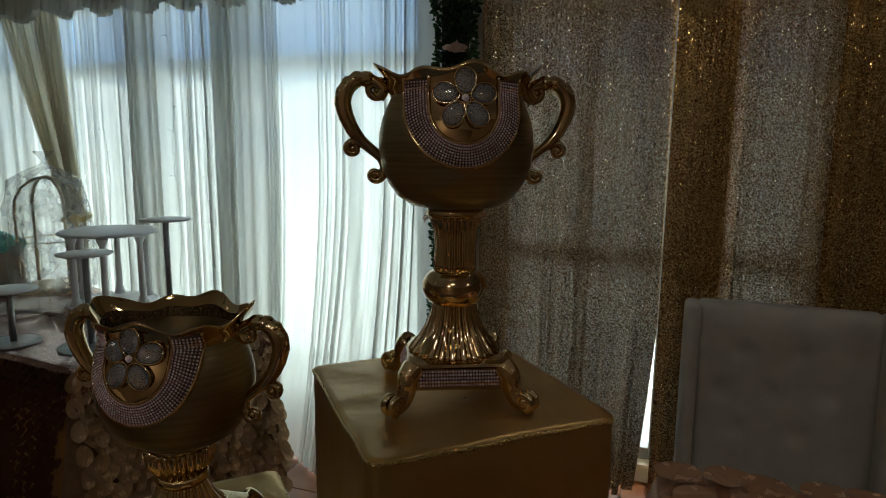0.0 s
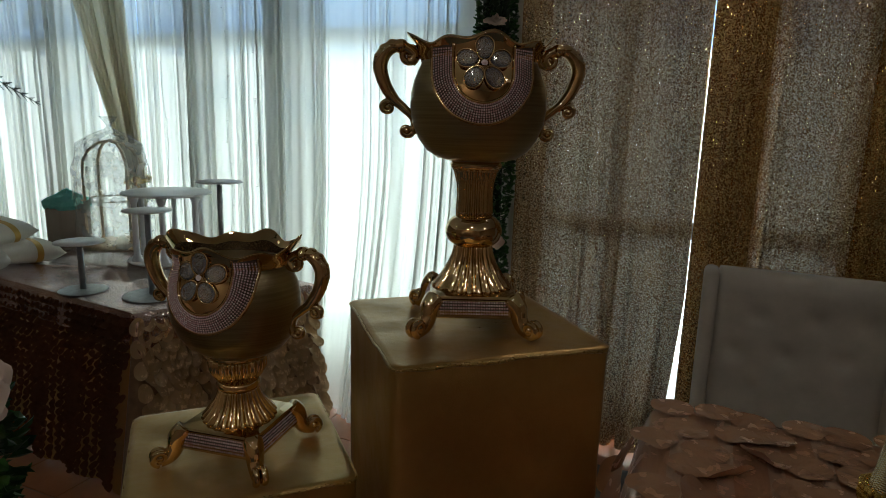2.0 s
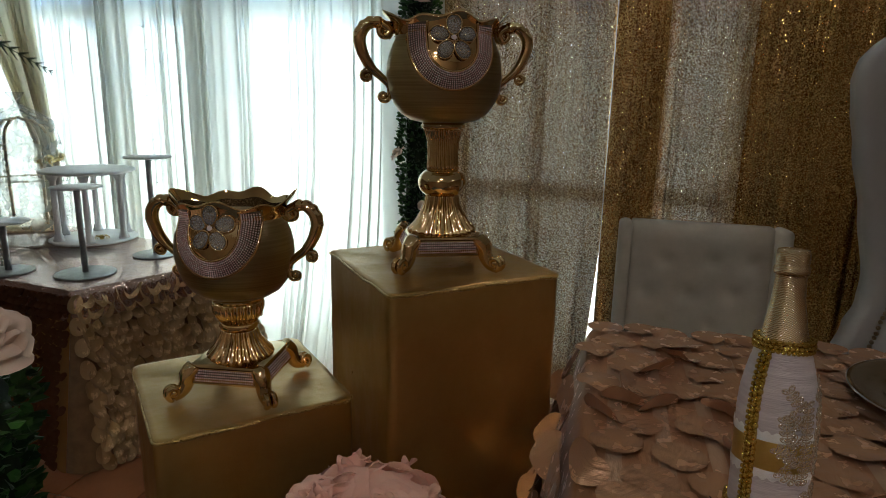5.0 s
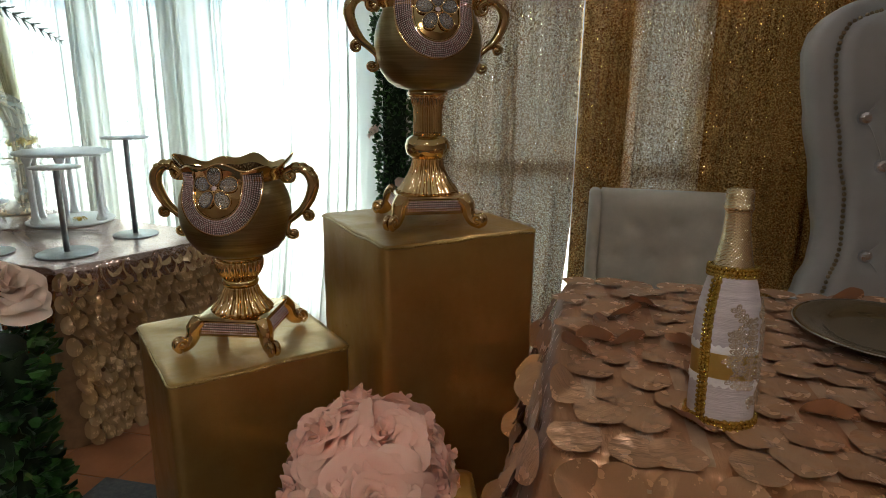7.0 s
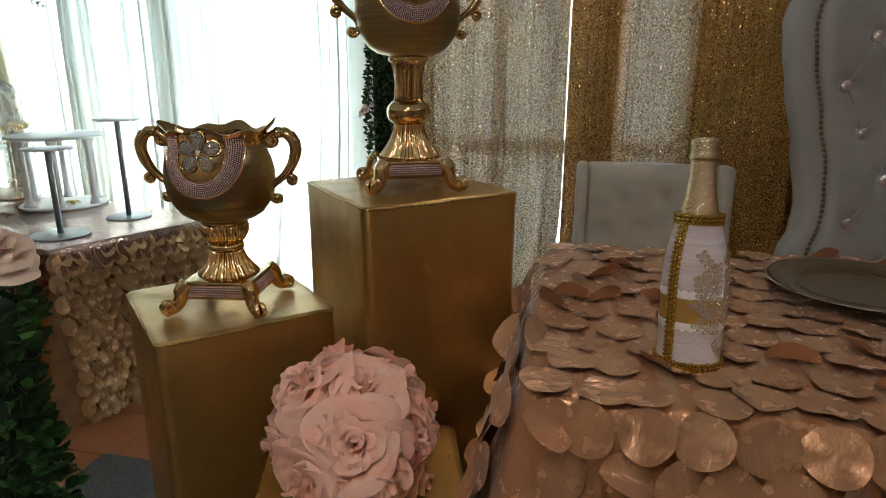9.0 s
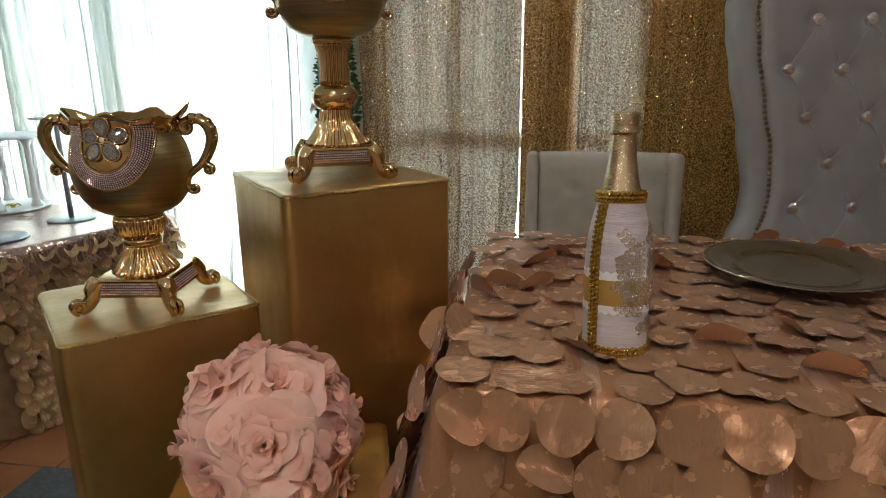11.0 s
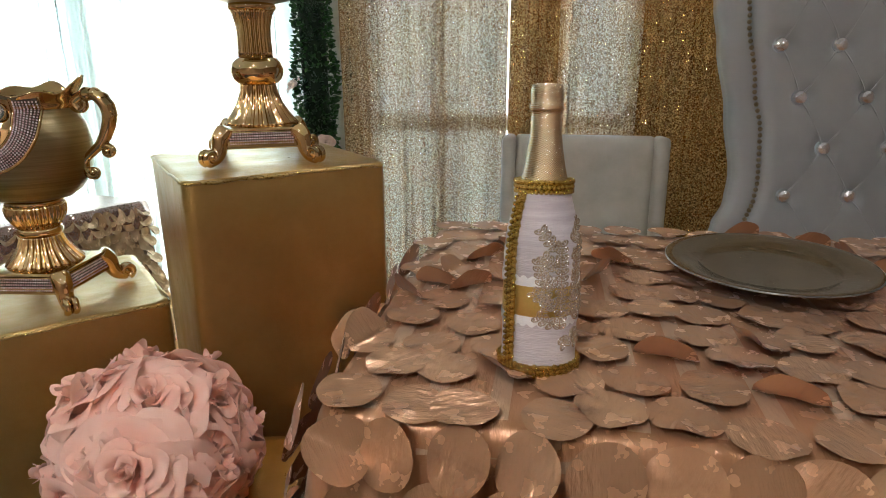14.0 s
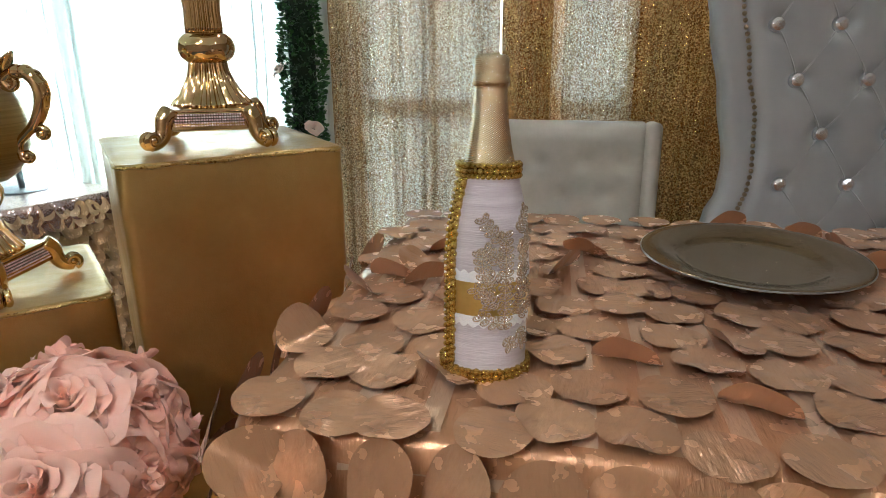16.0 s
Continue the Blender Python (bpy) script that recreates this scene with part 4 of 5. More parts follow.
# front and side drops
for j in range(7):
    d = 0.022 + 0.056 * j
    for i in range(29):
        x = 0.02 + 0.0655 * i + (0.033 if j % 2 else 0) + rng.uniform(-0.01, 0.01)
        if x < LONG:
            m = pose(x, -0.020 - d * 0.25 - 0.010, TOP - d, 77 + rng.uniform(-20, 3), rng.uniform(-14, 14), rng.uniform(-45, 45))
            (near if x < 0.72 and j < 3 else far).append((rng.randrange(14), m))
    for i in range(12):
        y = 0.02 + 0.0655 * i + (0.033 if j % 2 else 0) + rng.uniform(-0.01, 0.01)
        if y < DEEP and rng.random() < 0.6:
            m = pose(0, y, TOP - d, 0, 0, -90) @ pose(0, -0.018 - d * 0.23 - 0.006, 0, 78 + rng.uniform(-6, 2), rng.uniform(-9, 9), rng.uniform(-20, 20))
            (near if j < 5 else far).append((rng.randrange(14), m))
for k, m in near:
    ob = new("petal", PETALS[k])
    ob.parent, ob.matrix_basis = cloth, m
joined("petal_fringe", far, PETALS, SATIN, cloth, "further rows of round satin petals")


# ---- bottle ----
def bottle(m):
    ob = thing("champagne_bottle", m, "champagne bottle dressed in white lace, gold braid and beads", "bottle")

    def r_at(z):
        prof = [(0, 0.0405), (0.125, 0.0405), (0.150, 0.0385), (0.175, 0.0335), (0.200, 0.0270), (0.225, 0.0212), (0.255, 0.0165), (0.285, 0.0150)]
        for (z0, r0), (z1, r1) in zip(prof, prof[1:]):
            if z <= z1:
                t = (z - z0) / (z1 - z0)
                return r0 + (r1 - r0) * t
        return prof[-1][1]

    def at(a, z, off=0.0):
        r = r_at(z) + off
        return Vector((r * math.cos(a), r * math.sin(a), z))
    part("glass_body", lathe([(0.030, 0.0), (0.038, 0.002), (0.0395, 0.006)] + [(r_at(z) - 0.001, z) for z in [0.02 + 0.012 * k for k in range(17)]], 40), plain("dark_glass", (0.02, 0.03, 0.015), (0.03, 0.04, 0.02), 0.1, 20.0), ob)
    z_foil = [0.200 + 0.006 * k for k in range(15)]
    crease = lambda a, i: 1 + 0.006 * math.sin(17 * a + i)
    part("foil_neck", lathe([(r_at(z) + 0.0006, z) for z in z_foil] + [(0.0172, 0.282), (0.0185, 0.285), (0.0185, 0.290), (0.0168, 0.292), (0.0175, 0.298), (0.0172, 0.306), (0.0160, 0.310), (0.012, 0.3112), (0.0001, 0.3115)], 48, crease), FOIL, ob, "crinkled champagne gold foil")
    # wrap in three bands: gathered voile above, ribbon, voile below
    gather = lambda a, i: 1 + (0.008 if i % 2 else -0.004) + 0.006 * math.sin(9 * a + i * 2.1)
    part("upper_wrap", lathe([(r_at(z) + 0.0012, z) for z in [0.098 + 0.0034 * k for k in range(32)]], 56, gather), LACE, ob, "gathered white glitter voile")
    part("lower_wrap", lathe([(r_at(z) + 0.0012, z) for z in [0.004 + 0.008 * k for k in range(9)]], 56), LACE, ob, "smooth white voile")
    part("ribbon_band", lathe([(0.0414, 0.062), (0.0420, 0.064), (0.0420, 0.100), (0.0414, 0.102)], 56), RIBBON, ob, "gold satin label band")
    for z0, s in ((0.064, -1), (0.101, 1)):
        bm, rows = bmesh.new(), []
        for k in range(121):
            a = math.tau * k / 120
            w = 0.006 + 0.004 * abs(math.sin(a * 13))
            rows.append([at(a, z0 - s * 0.002, 0.0022), at(a, z0 + s * w * 0.5, 0.0026), at(a, z0 + s * w, 0.0022)])
        add_grid(bm, rows)
        part("lace_edge", bm, LACE_EDGE, ob, "scalloped white lace edge")
    # braid: base ring, neck ring and a seam
    def braid(path, n=2):
        """A beaded braid: two staggered rows of knots with loops at the edges."""
        bm = bmesh.new()
        for k, (p, side, q) in enumerate(path):
            if k % 2:
                continue
            for s in (-1, 0, 1):
                add_ball(bm, p + side * s * (0.0036 + 0.0016 * (k % 4 == 0)) + q * (0.0006 + 0.0020 * ((k // 2 + s) % 2)), 0.0027 + 0.0007 * ((k // 2) % 3 == s), 6)
        return bm
    for z, nm in ((0.005, "base_braid"), (0.2035, "neck_braid")):
        part(nm, braid([(at(math.tau * k / 150, z, 0.0016), Vector((0, 0, 1)), Vector((math.cos(math.tau * k / 150), math.sin(math.tau * k / 150), 0))) for k in range(151)]), BRAID, ob, "twisted gold braid")
    sa = math.radians(180)
    part("seam_braid", braid([(at(sa, 0.006 + 0.0016 * k, 0.003), Vector((-math.sin(sa), math.cos(sa), 0)), Vector((math.cos(sa), math.sin(sa), 0))) for k in range(120)]), BRAID, ob, "twisted gold braid")
    # beaded applique: sprays of small leaves
    rg = random.Random(3)
    pts, nrm, bm = [], [], bmesh.new()
    a0 = math.radians(252)
    stems = [(0.002, 0.046, 88, 0.104, 0.05), (0.014, 0.060, 80, 0.080, 0.1), (-0.008, 0.066, 104, 0.060, -0.1)]
    for k in range(5):
        h = 0.056 + 0.0200 * k
        stems.append((0.002, h, 158 - 5 * k, 0.026 + 0.006 * math.sin(k * 1.9), -0.5))
        stems.append((0.012, h + 0.007, 22 + 6 * k, 0.028 + 0.006 * math.cos(k * 1.7), 0.5))
    stems += [(0.004, 0.050, -70, 0.022, 0.2), (0.016, 0.056, -60, 0.024, -0.3)]
    for sx, sz, ang, ln, bend in stems:
        px, pz, th = sx, sz, radians(ang)
        stem = []
        for k in range(int(ln / 0.0075)):
            px, pz, th = px + 0.0075 * math.cos(th), pz + 0.0075 * math.sin(th), th + bend * 0.12
            stem.append(at(a0 + px / 0.0405, max(pz, 0.012), 0.0030))
            for side in (-1, 1):
                lt = th + side * 0.95
                loop = []
                for j in range(9):
                    t = math.tau * j / 8
                    e, f = 0.0042 * (1 + math.cos(t)), 0.0026 * math.sin(t)
                    lx, lz = px + e * math.cos(lt) - f * math.sin(lt), pz + e * math.sin(lt) + f * math.cos(lt)
                    loop.append(at(a0 + lx / 0.0405, max(lz, 0.01), 0.0034 + 0.0008 * math.cos(t)))
                add_tube(bm, loop, 0.0008, 4)
                for e in (0.003, 0.006):
                    aa = a0 + (px + e * math.cos(lt)) / 0.0405
                    pts.append(at(aa, max(0.01, pz + e * math.sin(lt)), 0.0026))
                    nrm.append((math.cos(aa), math.sin(aa), 0))
        add_tube(bm, stem, 0.0009, 4)
    ap = part("applique", bm, BEADS, ob, "beaded champagne lace applique")
    part("beadwork", beads(pts, nrm, 0.0016, 5), BEADS, ap, smooth=False, kind="stuff")
    return ob


bottle(Matrix.Translation((0.496, 0.219, TOP + 0.006)) @ Vector((0, 0, 1)).rotation_difference(Vector((0.0226, 0.0252, 0.311))).to_matrix().to_4x4())

# ---- charger plate ----
plate = thing("charger_plate", pose(0.972, 0.207, TOP + 0.022, 0.3, -0.2, 0) @ Matrix.Diagonal((0.95, 0.95, 1, 1)), "round bronze lacquered charger plate on the petal cloth", "plate")
part("dish", lathe([(0.0001, 0.0), (0.09, 0.0), (0.100, 0.002), (0.106, 0.006), (0.150, 0.014), (0.158, 0.0155), (0.1595, 0.017), (0.158, 0.0185), (0.148, 0.0175), (0.112, 0.0105), (0.106, 0.0085), (0.100, 0.0045), (0.092, 0.0035), (0.0001, 0.0035)], 72), CHARGER, plate)
part("rim_line", add_tube(bmesh.new(), [(0.1588 * math.cos(math.tau * k / 72), 0.1588 * math.sin(math.tau * k / 72), 0.017) for k in range(73)], 0.0014, 6), STEEL, plate, "thin silver-worn rim")


# ---- roses ----
RINGS = ((0.11, 3, 0.92), (0.24, 4, 0.86), (0.42, 5, 0.78), (0.64, 5, 0.66), (0.86, 5, 0.52), (1.06, 6, 0.38))


def rose_petal(bm, rg, r, rr, up, a, wide, seed):
    """One broad soft petal, cupped low down, its scalloped lip rolling outward."""
    rows = []
    hi, rim, f = r * (0.62 + 0.25 * up) * rg.uniform(0.8, 1.2), rg.uniform(0.8, 1.6), rg.uniform(2.4, 4.4)
    rr, lean = rr * rg.uniform(0.88, 1.12), rg.choice((-1, 1)) * rg.uniform(0.03, 0.14)
    for i in range(8):
        row = []
        for j in range(15):
            s = -1 + 2 * j / 14
            t = i / 7 * (1 - 0.27 * abs(s) ** 4.0) * (1 + 0.035 * math.sin(7.5 * s + seed * 3) * (i / 7) ** 2)
            w = wide * s * (0.55 + 0.45 * math.sin(math.pi * (0.10 + 0.55 * t)))
            lip = max(0.0, t - 0.5) / 0.5
            q = r * (rr * (0.25 + 0.75 * min(1.0, t * 1.15)) + 0.20 * lip ** 2 * rim * (1.1 - up))
            z = hi * math.sin(t * 1.5) * (0.30 + 0.70 * up) + 0.10 * r * (1 - rr) - r * 0.15 * lip ** 2 * rim * (1.15 - up)
            z += r * (0.11 * math.sin(s * f + seed) * t ** 2 + 0.045 * math.sin(7.5 * s + seed) * lip ** 2 - 0.08 * s * s * t * t + lean * s * t)
            q += r * 0.10 * math.sin(s * f * 0.8 + 2 * seed) * t ** 3
            row.append((q * math.cos(a + w), q * math.sin(a + w), z))
        rows.append(row)
    add_grid(bm, rows)


def rose_kit(seed, material, r=0.055):
    """The bud of a rose that faces +z, and its outer petals one by one."""
    rg = random.Random(seed)
    bud, outer_petals = bmesh.new(), []
    for ri, (rr, n, up) in enumerate(RINGS):
        off = rg.random() * 6
        for k in range(n):
            a = off + math.tau * k / n + rg.uniform(-0.15, 0.15)
            bm = bmesh.new()
            rose_petal(bm, rg, r, rr, up, a, math.tau / n * (0.95 if ri else 1.2), seed + k * 1.7)
            outer_petals.append(mesh_of(bm, "petal"))
    add_ball(bud, (0, 0, r * 0.22), r * 0.10, 8)
    kit = [mesh_of(bud, "rose")] + outer_petals
    for me in kit:
        me.materials.append(material)
    return kit


def put_rose(kit, parent, m, label=""):
    ob = new("rose", kit[0])
    ob.parent, ob.matrix_basis = parent, m
    if label:
        tagged(ob, label)
    for me in kit[1:]:
        p = new("petal", me)
        p.parent = ob
    return ob


ROSES = [rose_kit(11 + 3 * k, ROSE) for k in range(4)]
PALE = [rose_kit(71 + 3 * k, ROSE_PALE) for k in range(2)]

ball = thing("rose_ball", pose(0.136, 0.548, 0.885), "round ball of pale pink silk roses on a gold plinth", "flower arrangement")
part("core", add_ball(bmesh.new(), (0, 0, 0), 0.066, 20), ROSE, ball)
rg = random.Random(8)
view = Vector((-0.40, -0.82, 0.42)).normalized()
base = Vector((0, 0, 1)).rotation_difference(view).to_matrix().to_4x4()
N = 22
for k in range(N):
    z = 1 - 2 * k / (N - 1) * 0.94
    a = k * 2.39996
    d = base.to_3x3() @ Vector((math.sqrt(max(0, 1 - z * z)) * math.cos(a), math.sqrt(max(0, 1 - z * z)) * math.sin(a), z))
    if d.z < -0.55:
        continue
    rot = Vector((0, 0, 1)).rotation_difference(d).to_matrix().to_4x4()
    s = rg.uniform(0.98, 1.14)
    put_rose(ROSES[k % 4], ball, Matrix.Translation(d * rg.uniform(0.076, 0.098)) @ rot @ pose(0, 0, 0, 0, 0, rg.uniform(0, 360)) @ Matrix.Diagonal((s, s, s, 1)))


# ---- seats ----
def padded(half, z0, z1, front, back, tufts, m_dip=0.012, nx=44, nz=52, bulge=0.012):
    """A padded panel; half(z) its half-width, dimpled at the tufts; front at y = front."""
    bm = bmesh.new()
    rows_f, rows_b = [], []
    for i in range(nz + 1):
        z = z0 + (z1 - z0) * i / nz
        w = half(z)
        rf, rb = [], []
        for j in range(nx + 1):
            s = -1 + 2 * j / nx
            x = w * s
            e = min(1.0, (1 - abs(s)) * 9) * min(1.0, (z1 - z) / 0.05, 1.0 if z1 - z > 0.05 else 1.0)
            d = 0.0
            for tx, tz in tufts:
                q = math.hypot(x - tx, z - tz)
                d += m_dip * math.exp(-(q / 0.028) ** 2) + 0.25 * m_dip * math.exp(-(q / 0.012) ** 2)
            y = front - bulge * max(e, 0) ** 0.5 + d
            rf.append((x, y, z))
            rb.append((x, back, z))
        rows_f.append(rf)
        rows_b.append(rb)
    a = add_grid(bm, rows_f)
    b = add_grid(bm, [r[::-1] for r in rows_b])
    for i in range(nz):
        bm.faces.new((a[i + 1][0], b[i + 1][nx], b[i][nx], a[i][0]))
        bm.faces.new((a[i][nx], b[i][0], b[i + 1][0], a[i + 1][nx]))
    for j in range(nx):
        bm.faces.new((a[nz][j + 1], b[nz][nx - j - 1], b[nz][nx - j], a[nz][j]))
    bmesh.ops.recalc_face_normals(bm, faces=bm.faces)
    return bm


# high-backed chair; local x along its back, -y toward the table
chair = thing("dining_chair", pose(1.542, 1.104, 0, 0, 0, -45.57), "winged pale grey upholstered dining chair with button tufts", "chair")
lean = Matrix.Translation((0, 0, 0.5)) @ Matrix.Rotation(radians(-4), 4, "X") @ Matrix.Translation((0, 0.012, -0.5))
BT = [(-0.105, 1.012), (0.04, 1.018), (-0.03, 0.905), (0.11, 0.915), (-0.16, 0.905), (-0.105, 0.80), (0.04, 0.80), (0.16, 1.02)]
part("backrest", padded(lambda z: 0.225 - 0.012 * max(0, (z - 1.10) / 0.04) ** 2, 0.48, 1.138, 0.0, 0.06, BT, 0.011, bulge=0.02), LINEN, chair, m=lean)
for s in (-1, 1):
    bm = box((-0.021, -0.075, 0.47), (0.021, 0.05, 1.14), 0.017, 3)
    part("wing", bm, LINEN, chair, m=lean @ pose(0.238 * s, 0, 0, 0, 0, 0))
for tx, tz in BT[:4]:
    part("button", add_ball(bmesh.new(), (tx, -0.004, tz), 0.008, 10, (1, 0.5, 1)), LINEN, chair, m=lean)
part("seat", box((-0.25, -0.46, 0.40), (0.25, 0.02, 0.50), 0.03, 3), LINEN, chair)
for x, y in ((-0.21, -0.42), (0.21, -0.42), (-0.21, 0.0), (0.21, 0.0)):
    part("leg", lathe([(0.016, 0.011), (0.022, 0.40)], 10), WOOD, chair, m=pose(x, y, 0))

# throne
THRONE = pose(1.874, 0.456, 0, 0, 0, -36.87)
throne = thing("throne_chair", THRONE, "tall white leatherette throne chair with crystal-button tufted back", "chair")
tl = Matrix.Translation((0, 0, 1.019)) @ Matrix.Rotation(radians(-7), 4, "X") @ Matrix.Translation((0, 0, -1.019))


def curve_at(pts):
    def f(z):
        if z <= pts[0][0]:
            return pts[0][1]
        for (z0, w0), (z1, w1) in zip(pts, pts[1:]):
            if z <= z1:
                t = (z - z0) / (z1 - z0)
                t = t * t * (3 - 2 * t) if (z1 - z0) > 0.06 else t
                return w0 + (w1 - w0) * t
        return pts[-1][1]
    return f


outer_raw = curve_at([(0.5, 0.40), (0.85, 0.395), (0.93, 0.366), (1.0, 0.335), (1.07, 0.327), (1.24, 0.351), (1.42, 0.383), (1.52, 0.398), (1.60, 0.404), (1.65, 0.390), (1.69, 0.355), (1.72, 0.315), (1.74, 0.27), (1.755, 0.20), (1.764, 0.10)])
outer = lambda z: outer_raw(z) - 0.028
inner = curve_at([(0.5, 0.31), (0.85, 0.30), (0.947, 0.273), (1.0, 0.252), (1.053, 0.244), (1.18, 0.247), (1.31, 0.272), (1.477, 0.299), (1.572, 0.308), (1.63, 0.300), (1.665, 0.280), (1.685, 0.245), (1.700, 0.20), (1.712, 0.10)])
GEMS = [(-0.222, 1.409), (-0.070, 1.409), (0.082, 1.409), (0.234, 1.409), (-0.162, 1.277), (0.011, 1.277), (0.184, 1.277), (-0.089, 1.146), (0.082, 1.146), (0.235, 1.146), (-0.180, 1.019), (-0.009, 1.019), (0.162, 1.019), (-0.15, 1.545), (0.0, 1.545), (0.15, 1.545), (-0.09, 0.89), (0.09, 0.89)]
part("back_frame", padded(outer, 0.46, 1.764, 0.022, 0.078, [], nx=40, nz=70, bulge=0.012), LEATHER, throne, m=tl)
bm = padded(inner, 0.5, 1.712, 0.006, 0.04, GEMS, 0.026, nx=70, nz=110, bulge=0.020)
part("tufted_panel", bm, LEATHER, throne, "deep-buttoned white leatherette", tl)
for gx, gz in GEMS:
    bm = lathe([(0.0, -0.005), (0.011, -0.002), (0.0135, 0.002), (0.011, 0.006), (0.006, 0.0085), (0.0, 0.009)], 10)
    part("crystal_button", bm, BRIGHT_STONE, throne, "faceted clear crystal button", tl @ pose(gx, -0.002, gz, 90, 0, 0) @ Matrix.Scale(1.45, 4), False)
    part("button_setting", lathe([(0.0, -0.008), (0.0145, -0.007), (0.0155, -0.003), (0.012, -0.001)], 14), STEEL, throne, "chrome button setting", tl @ pose(gx, 0.000, gz, 90, 0, 0) @ Matrix.Scale(1.45, 4))
# creases between the buttons
for i, (ax, az) in enumerate(GEMS):
    for bx, bz in GEMS[i + 1:]:
        if 0.10 < math.hypot(ax - bx, az - bz) < 0.185 and abs(az - bz) > 0.05:
            bm = add_tube(bmesh.new(), [(ax + (bx - ax) * t, -0.0125 + 0.020 * (2 * t - 1) ** 4, az + (bz - az) * t) for t in [k / 10 for k in range(11)]], 0.0022, 5)
            part("crease", bm, LEATHER, throne, m=tl)
# nail heads round the panel
z, last = 0.62, None
pts = [(inner(0.62 + 0.004 * k) + 0.004, 0.62 + 0.004 * k) for k in range(273)] + [(0.1 - 0.004 * k, 1.7155) for k in range(25)]
acc, nails = 0.0, []
for p, q in zip(pts, pts[1:]):
    acc += math.hypot(q[0] - p[0], q[1] - p[1])
    if acc > 0.0125:
        nails.append(q)
        acc = 0.0
nm = bmesh.new()
bmesh.ops.create_uvsphere(nm, u_segments=8, v_segments=5, radius=0.0062)
nail_mesh = mesh_of(nm, "nail")
nail_mesh.materials.append(NAIL)
for x, z in nails:
    for s in ((-1, 1) if x > 0.004 else (1,)):
        ob = new("nail", nail_mesh)
        ob.parent, ob.matrix_basis = throne, tl @ pose(x * s, 0.006, z)
part("seat", box((-0.34, -0.40, 0.36), (0.34, 0.02, 0.52), 0.04, 3), LEATHER, throne)
for s in (-1, 1):
    part("armrest", box((-0.05, -0.36, 0.5), (0.05, 0.04, 0.70), 0.03, 3), LEATHER, throne, m=pose(0.36 * s, 0, 0))
for x, y in ((-0.3, -0.34), (0.3, -0.34), (-0.3, 0.0), (0.3, 0.0)):
    part("leg", lathe([(0.018, 0.011), (0.03, 0.2), (0.035, 0.36)], 12), GOLD, throne, m=pose(x, y, 0))


# ---- cake table ----
CA, CB, CC, CD = Vector((-0.205, 2.634, 0)), Vector((0.552, 2.895, 0)), Vector((-1.33, 4.08, 0)), Vector((-0.42, 4.42, 0))
CT = 0.752
cake_table = thing("cake_table", pose(0, 0, 0), "long table under a petal skirt and rose sequin overlay", "table")


def quad(a, b, c, d, z0, z1, inset):
    """A slab over a four-cornered plan."""
    mid = (a + b + c + d) / 4
    ps = [p + (mid - p) * inset for p in (a, b, d, c)]
    bm = bmesh.new()
    lo = [bm.verts.new((p.x, p.y, z0)) for p in ps]
    hi = [bm.verts.new((p.x, p.y, z1)) for p in ps]
    bm.faces.new(lo[::-1])
    bm.faces.new(hi)
    for k in range(4):
        bm.faces.new((lo[k], lo[(k + 1) % 4], hi[(k + 1) % 4], hi[k]))
    return bm


part("tabletop", quad(CA, CB, CC, CD, CT - 0.04, CT - 0.012, 0.03), WOOD, cake_table, smooth=False)
for p in (CA, CB, CC, CD):
    q = p + ((CA + CB + CC + CD) / 4 - p) * 0.12
    part("leg", lathe([(0.02, 0.0), (0.02, CT - 0.04)], 10), STEEL, cake_table, m=pose(q.x, q.y, 0))

# skirt
skirt = thing("table_skirt", pose(0, 0, 0), "champagne taffeta table skirt with hanging round petals", "tablecloth")


def wall_of_cloth(a, b, z0, z1, flare, seed):
    d = (b - a)
    n = Vector((d.y, -d.x, 0)).normalized()
    bm, rows, k = bmesh.new(), [], int(d.length / 0.025)
    for i in range(k + 1):
        t = i / k
        row = []
        for j in range(9):
            s = j / 8
            o = flare * s + 0.02 * s * math.sin(t * d.length * 24 + seed)
            p = a + d * t + n * o
            row.append((p.x, p.y, z1 + (z0 - z1) * s))
        rows.append(row)
    add_grid(bm, rows)
    return bm, n


# skirt cloths with backlight put into the colour: dark brown faces, orange pass
MESH_CLOTH = thin_cloth("backlit_taffeta_net", 0.10, (0.62, 0.30, 0.10), (0.16, 0.075, 0.035))
SHADED_NET = thin_cloth("shaded_petal_net", 0.0, (0.20, 0.07, 0.025), (0.13, 0.065, 0.035))
bm, n_right = wall_of_cloth(CA, CB, 0.012, CT - 0.008, 0.10, 1.0)
part("side_panel", bm, UNDERSKIRT, skirt)
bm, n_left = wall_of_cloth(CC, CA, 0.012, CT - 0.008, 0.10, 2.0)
part("front_panel", bm, MESH_CLOTH, skirt, "thin see-through skirt panel, coloured dark as if backlit")
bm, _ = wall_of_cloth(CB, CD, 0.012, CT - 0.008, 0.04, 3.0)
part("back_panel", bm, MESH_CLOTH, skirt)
bm, rows = bmesh.new(), []
for k in range(9):
    q = n_left.slerp(n_right, k / 8) if k else n_left
    rows.append([(CA.x + q.x * 0.115 * s, CA.y + q.y * 0.115 * s, CT - 0.008 - s * (CT - 0.02)) for s in [j / 8 for j in range(9)]])
add_grid(bm, rows)
part("corner_panel", bm, UNDERSKIRT, skirt)
SMALL = [cloth_petal(90 + k, 0.034, 0.013) for k in range(10)]
for me in SMALL:
    me.materials.append(TAFFETA)
rng = random.Random(17)
near, far = [], []
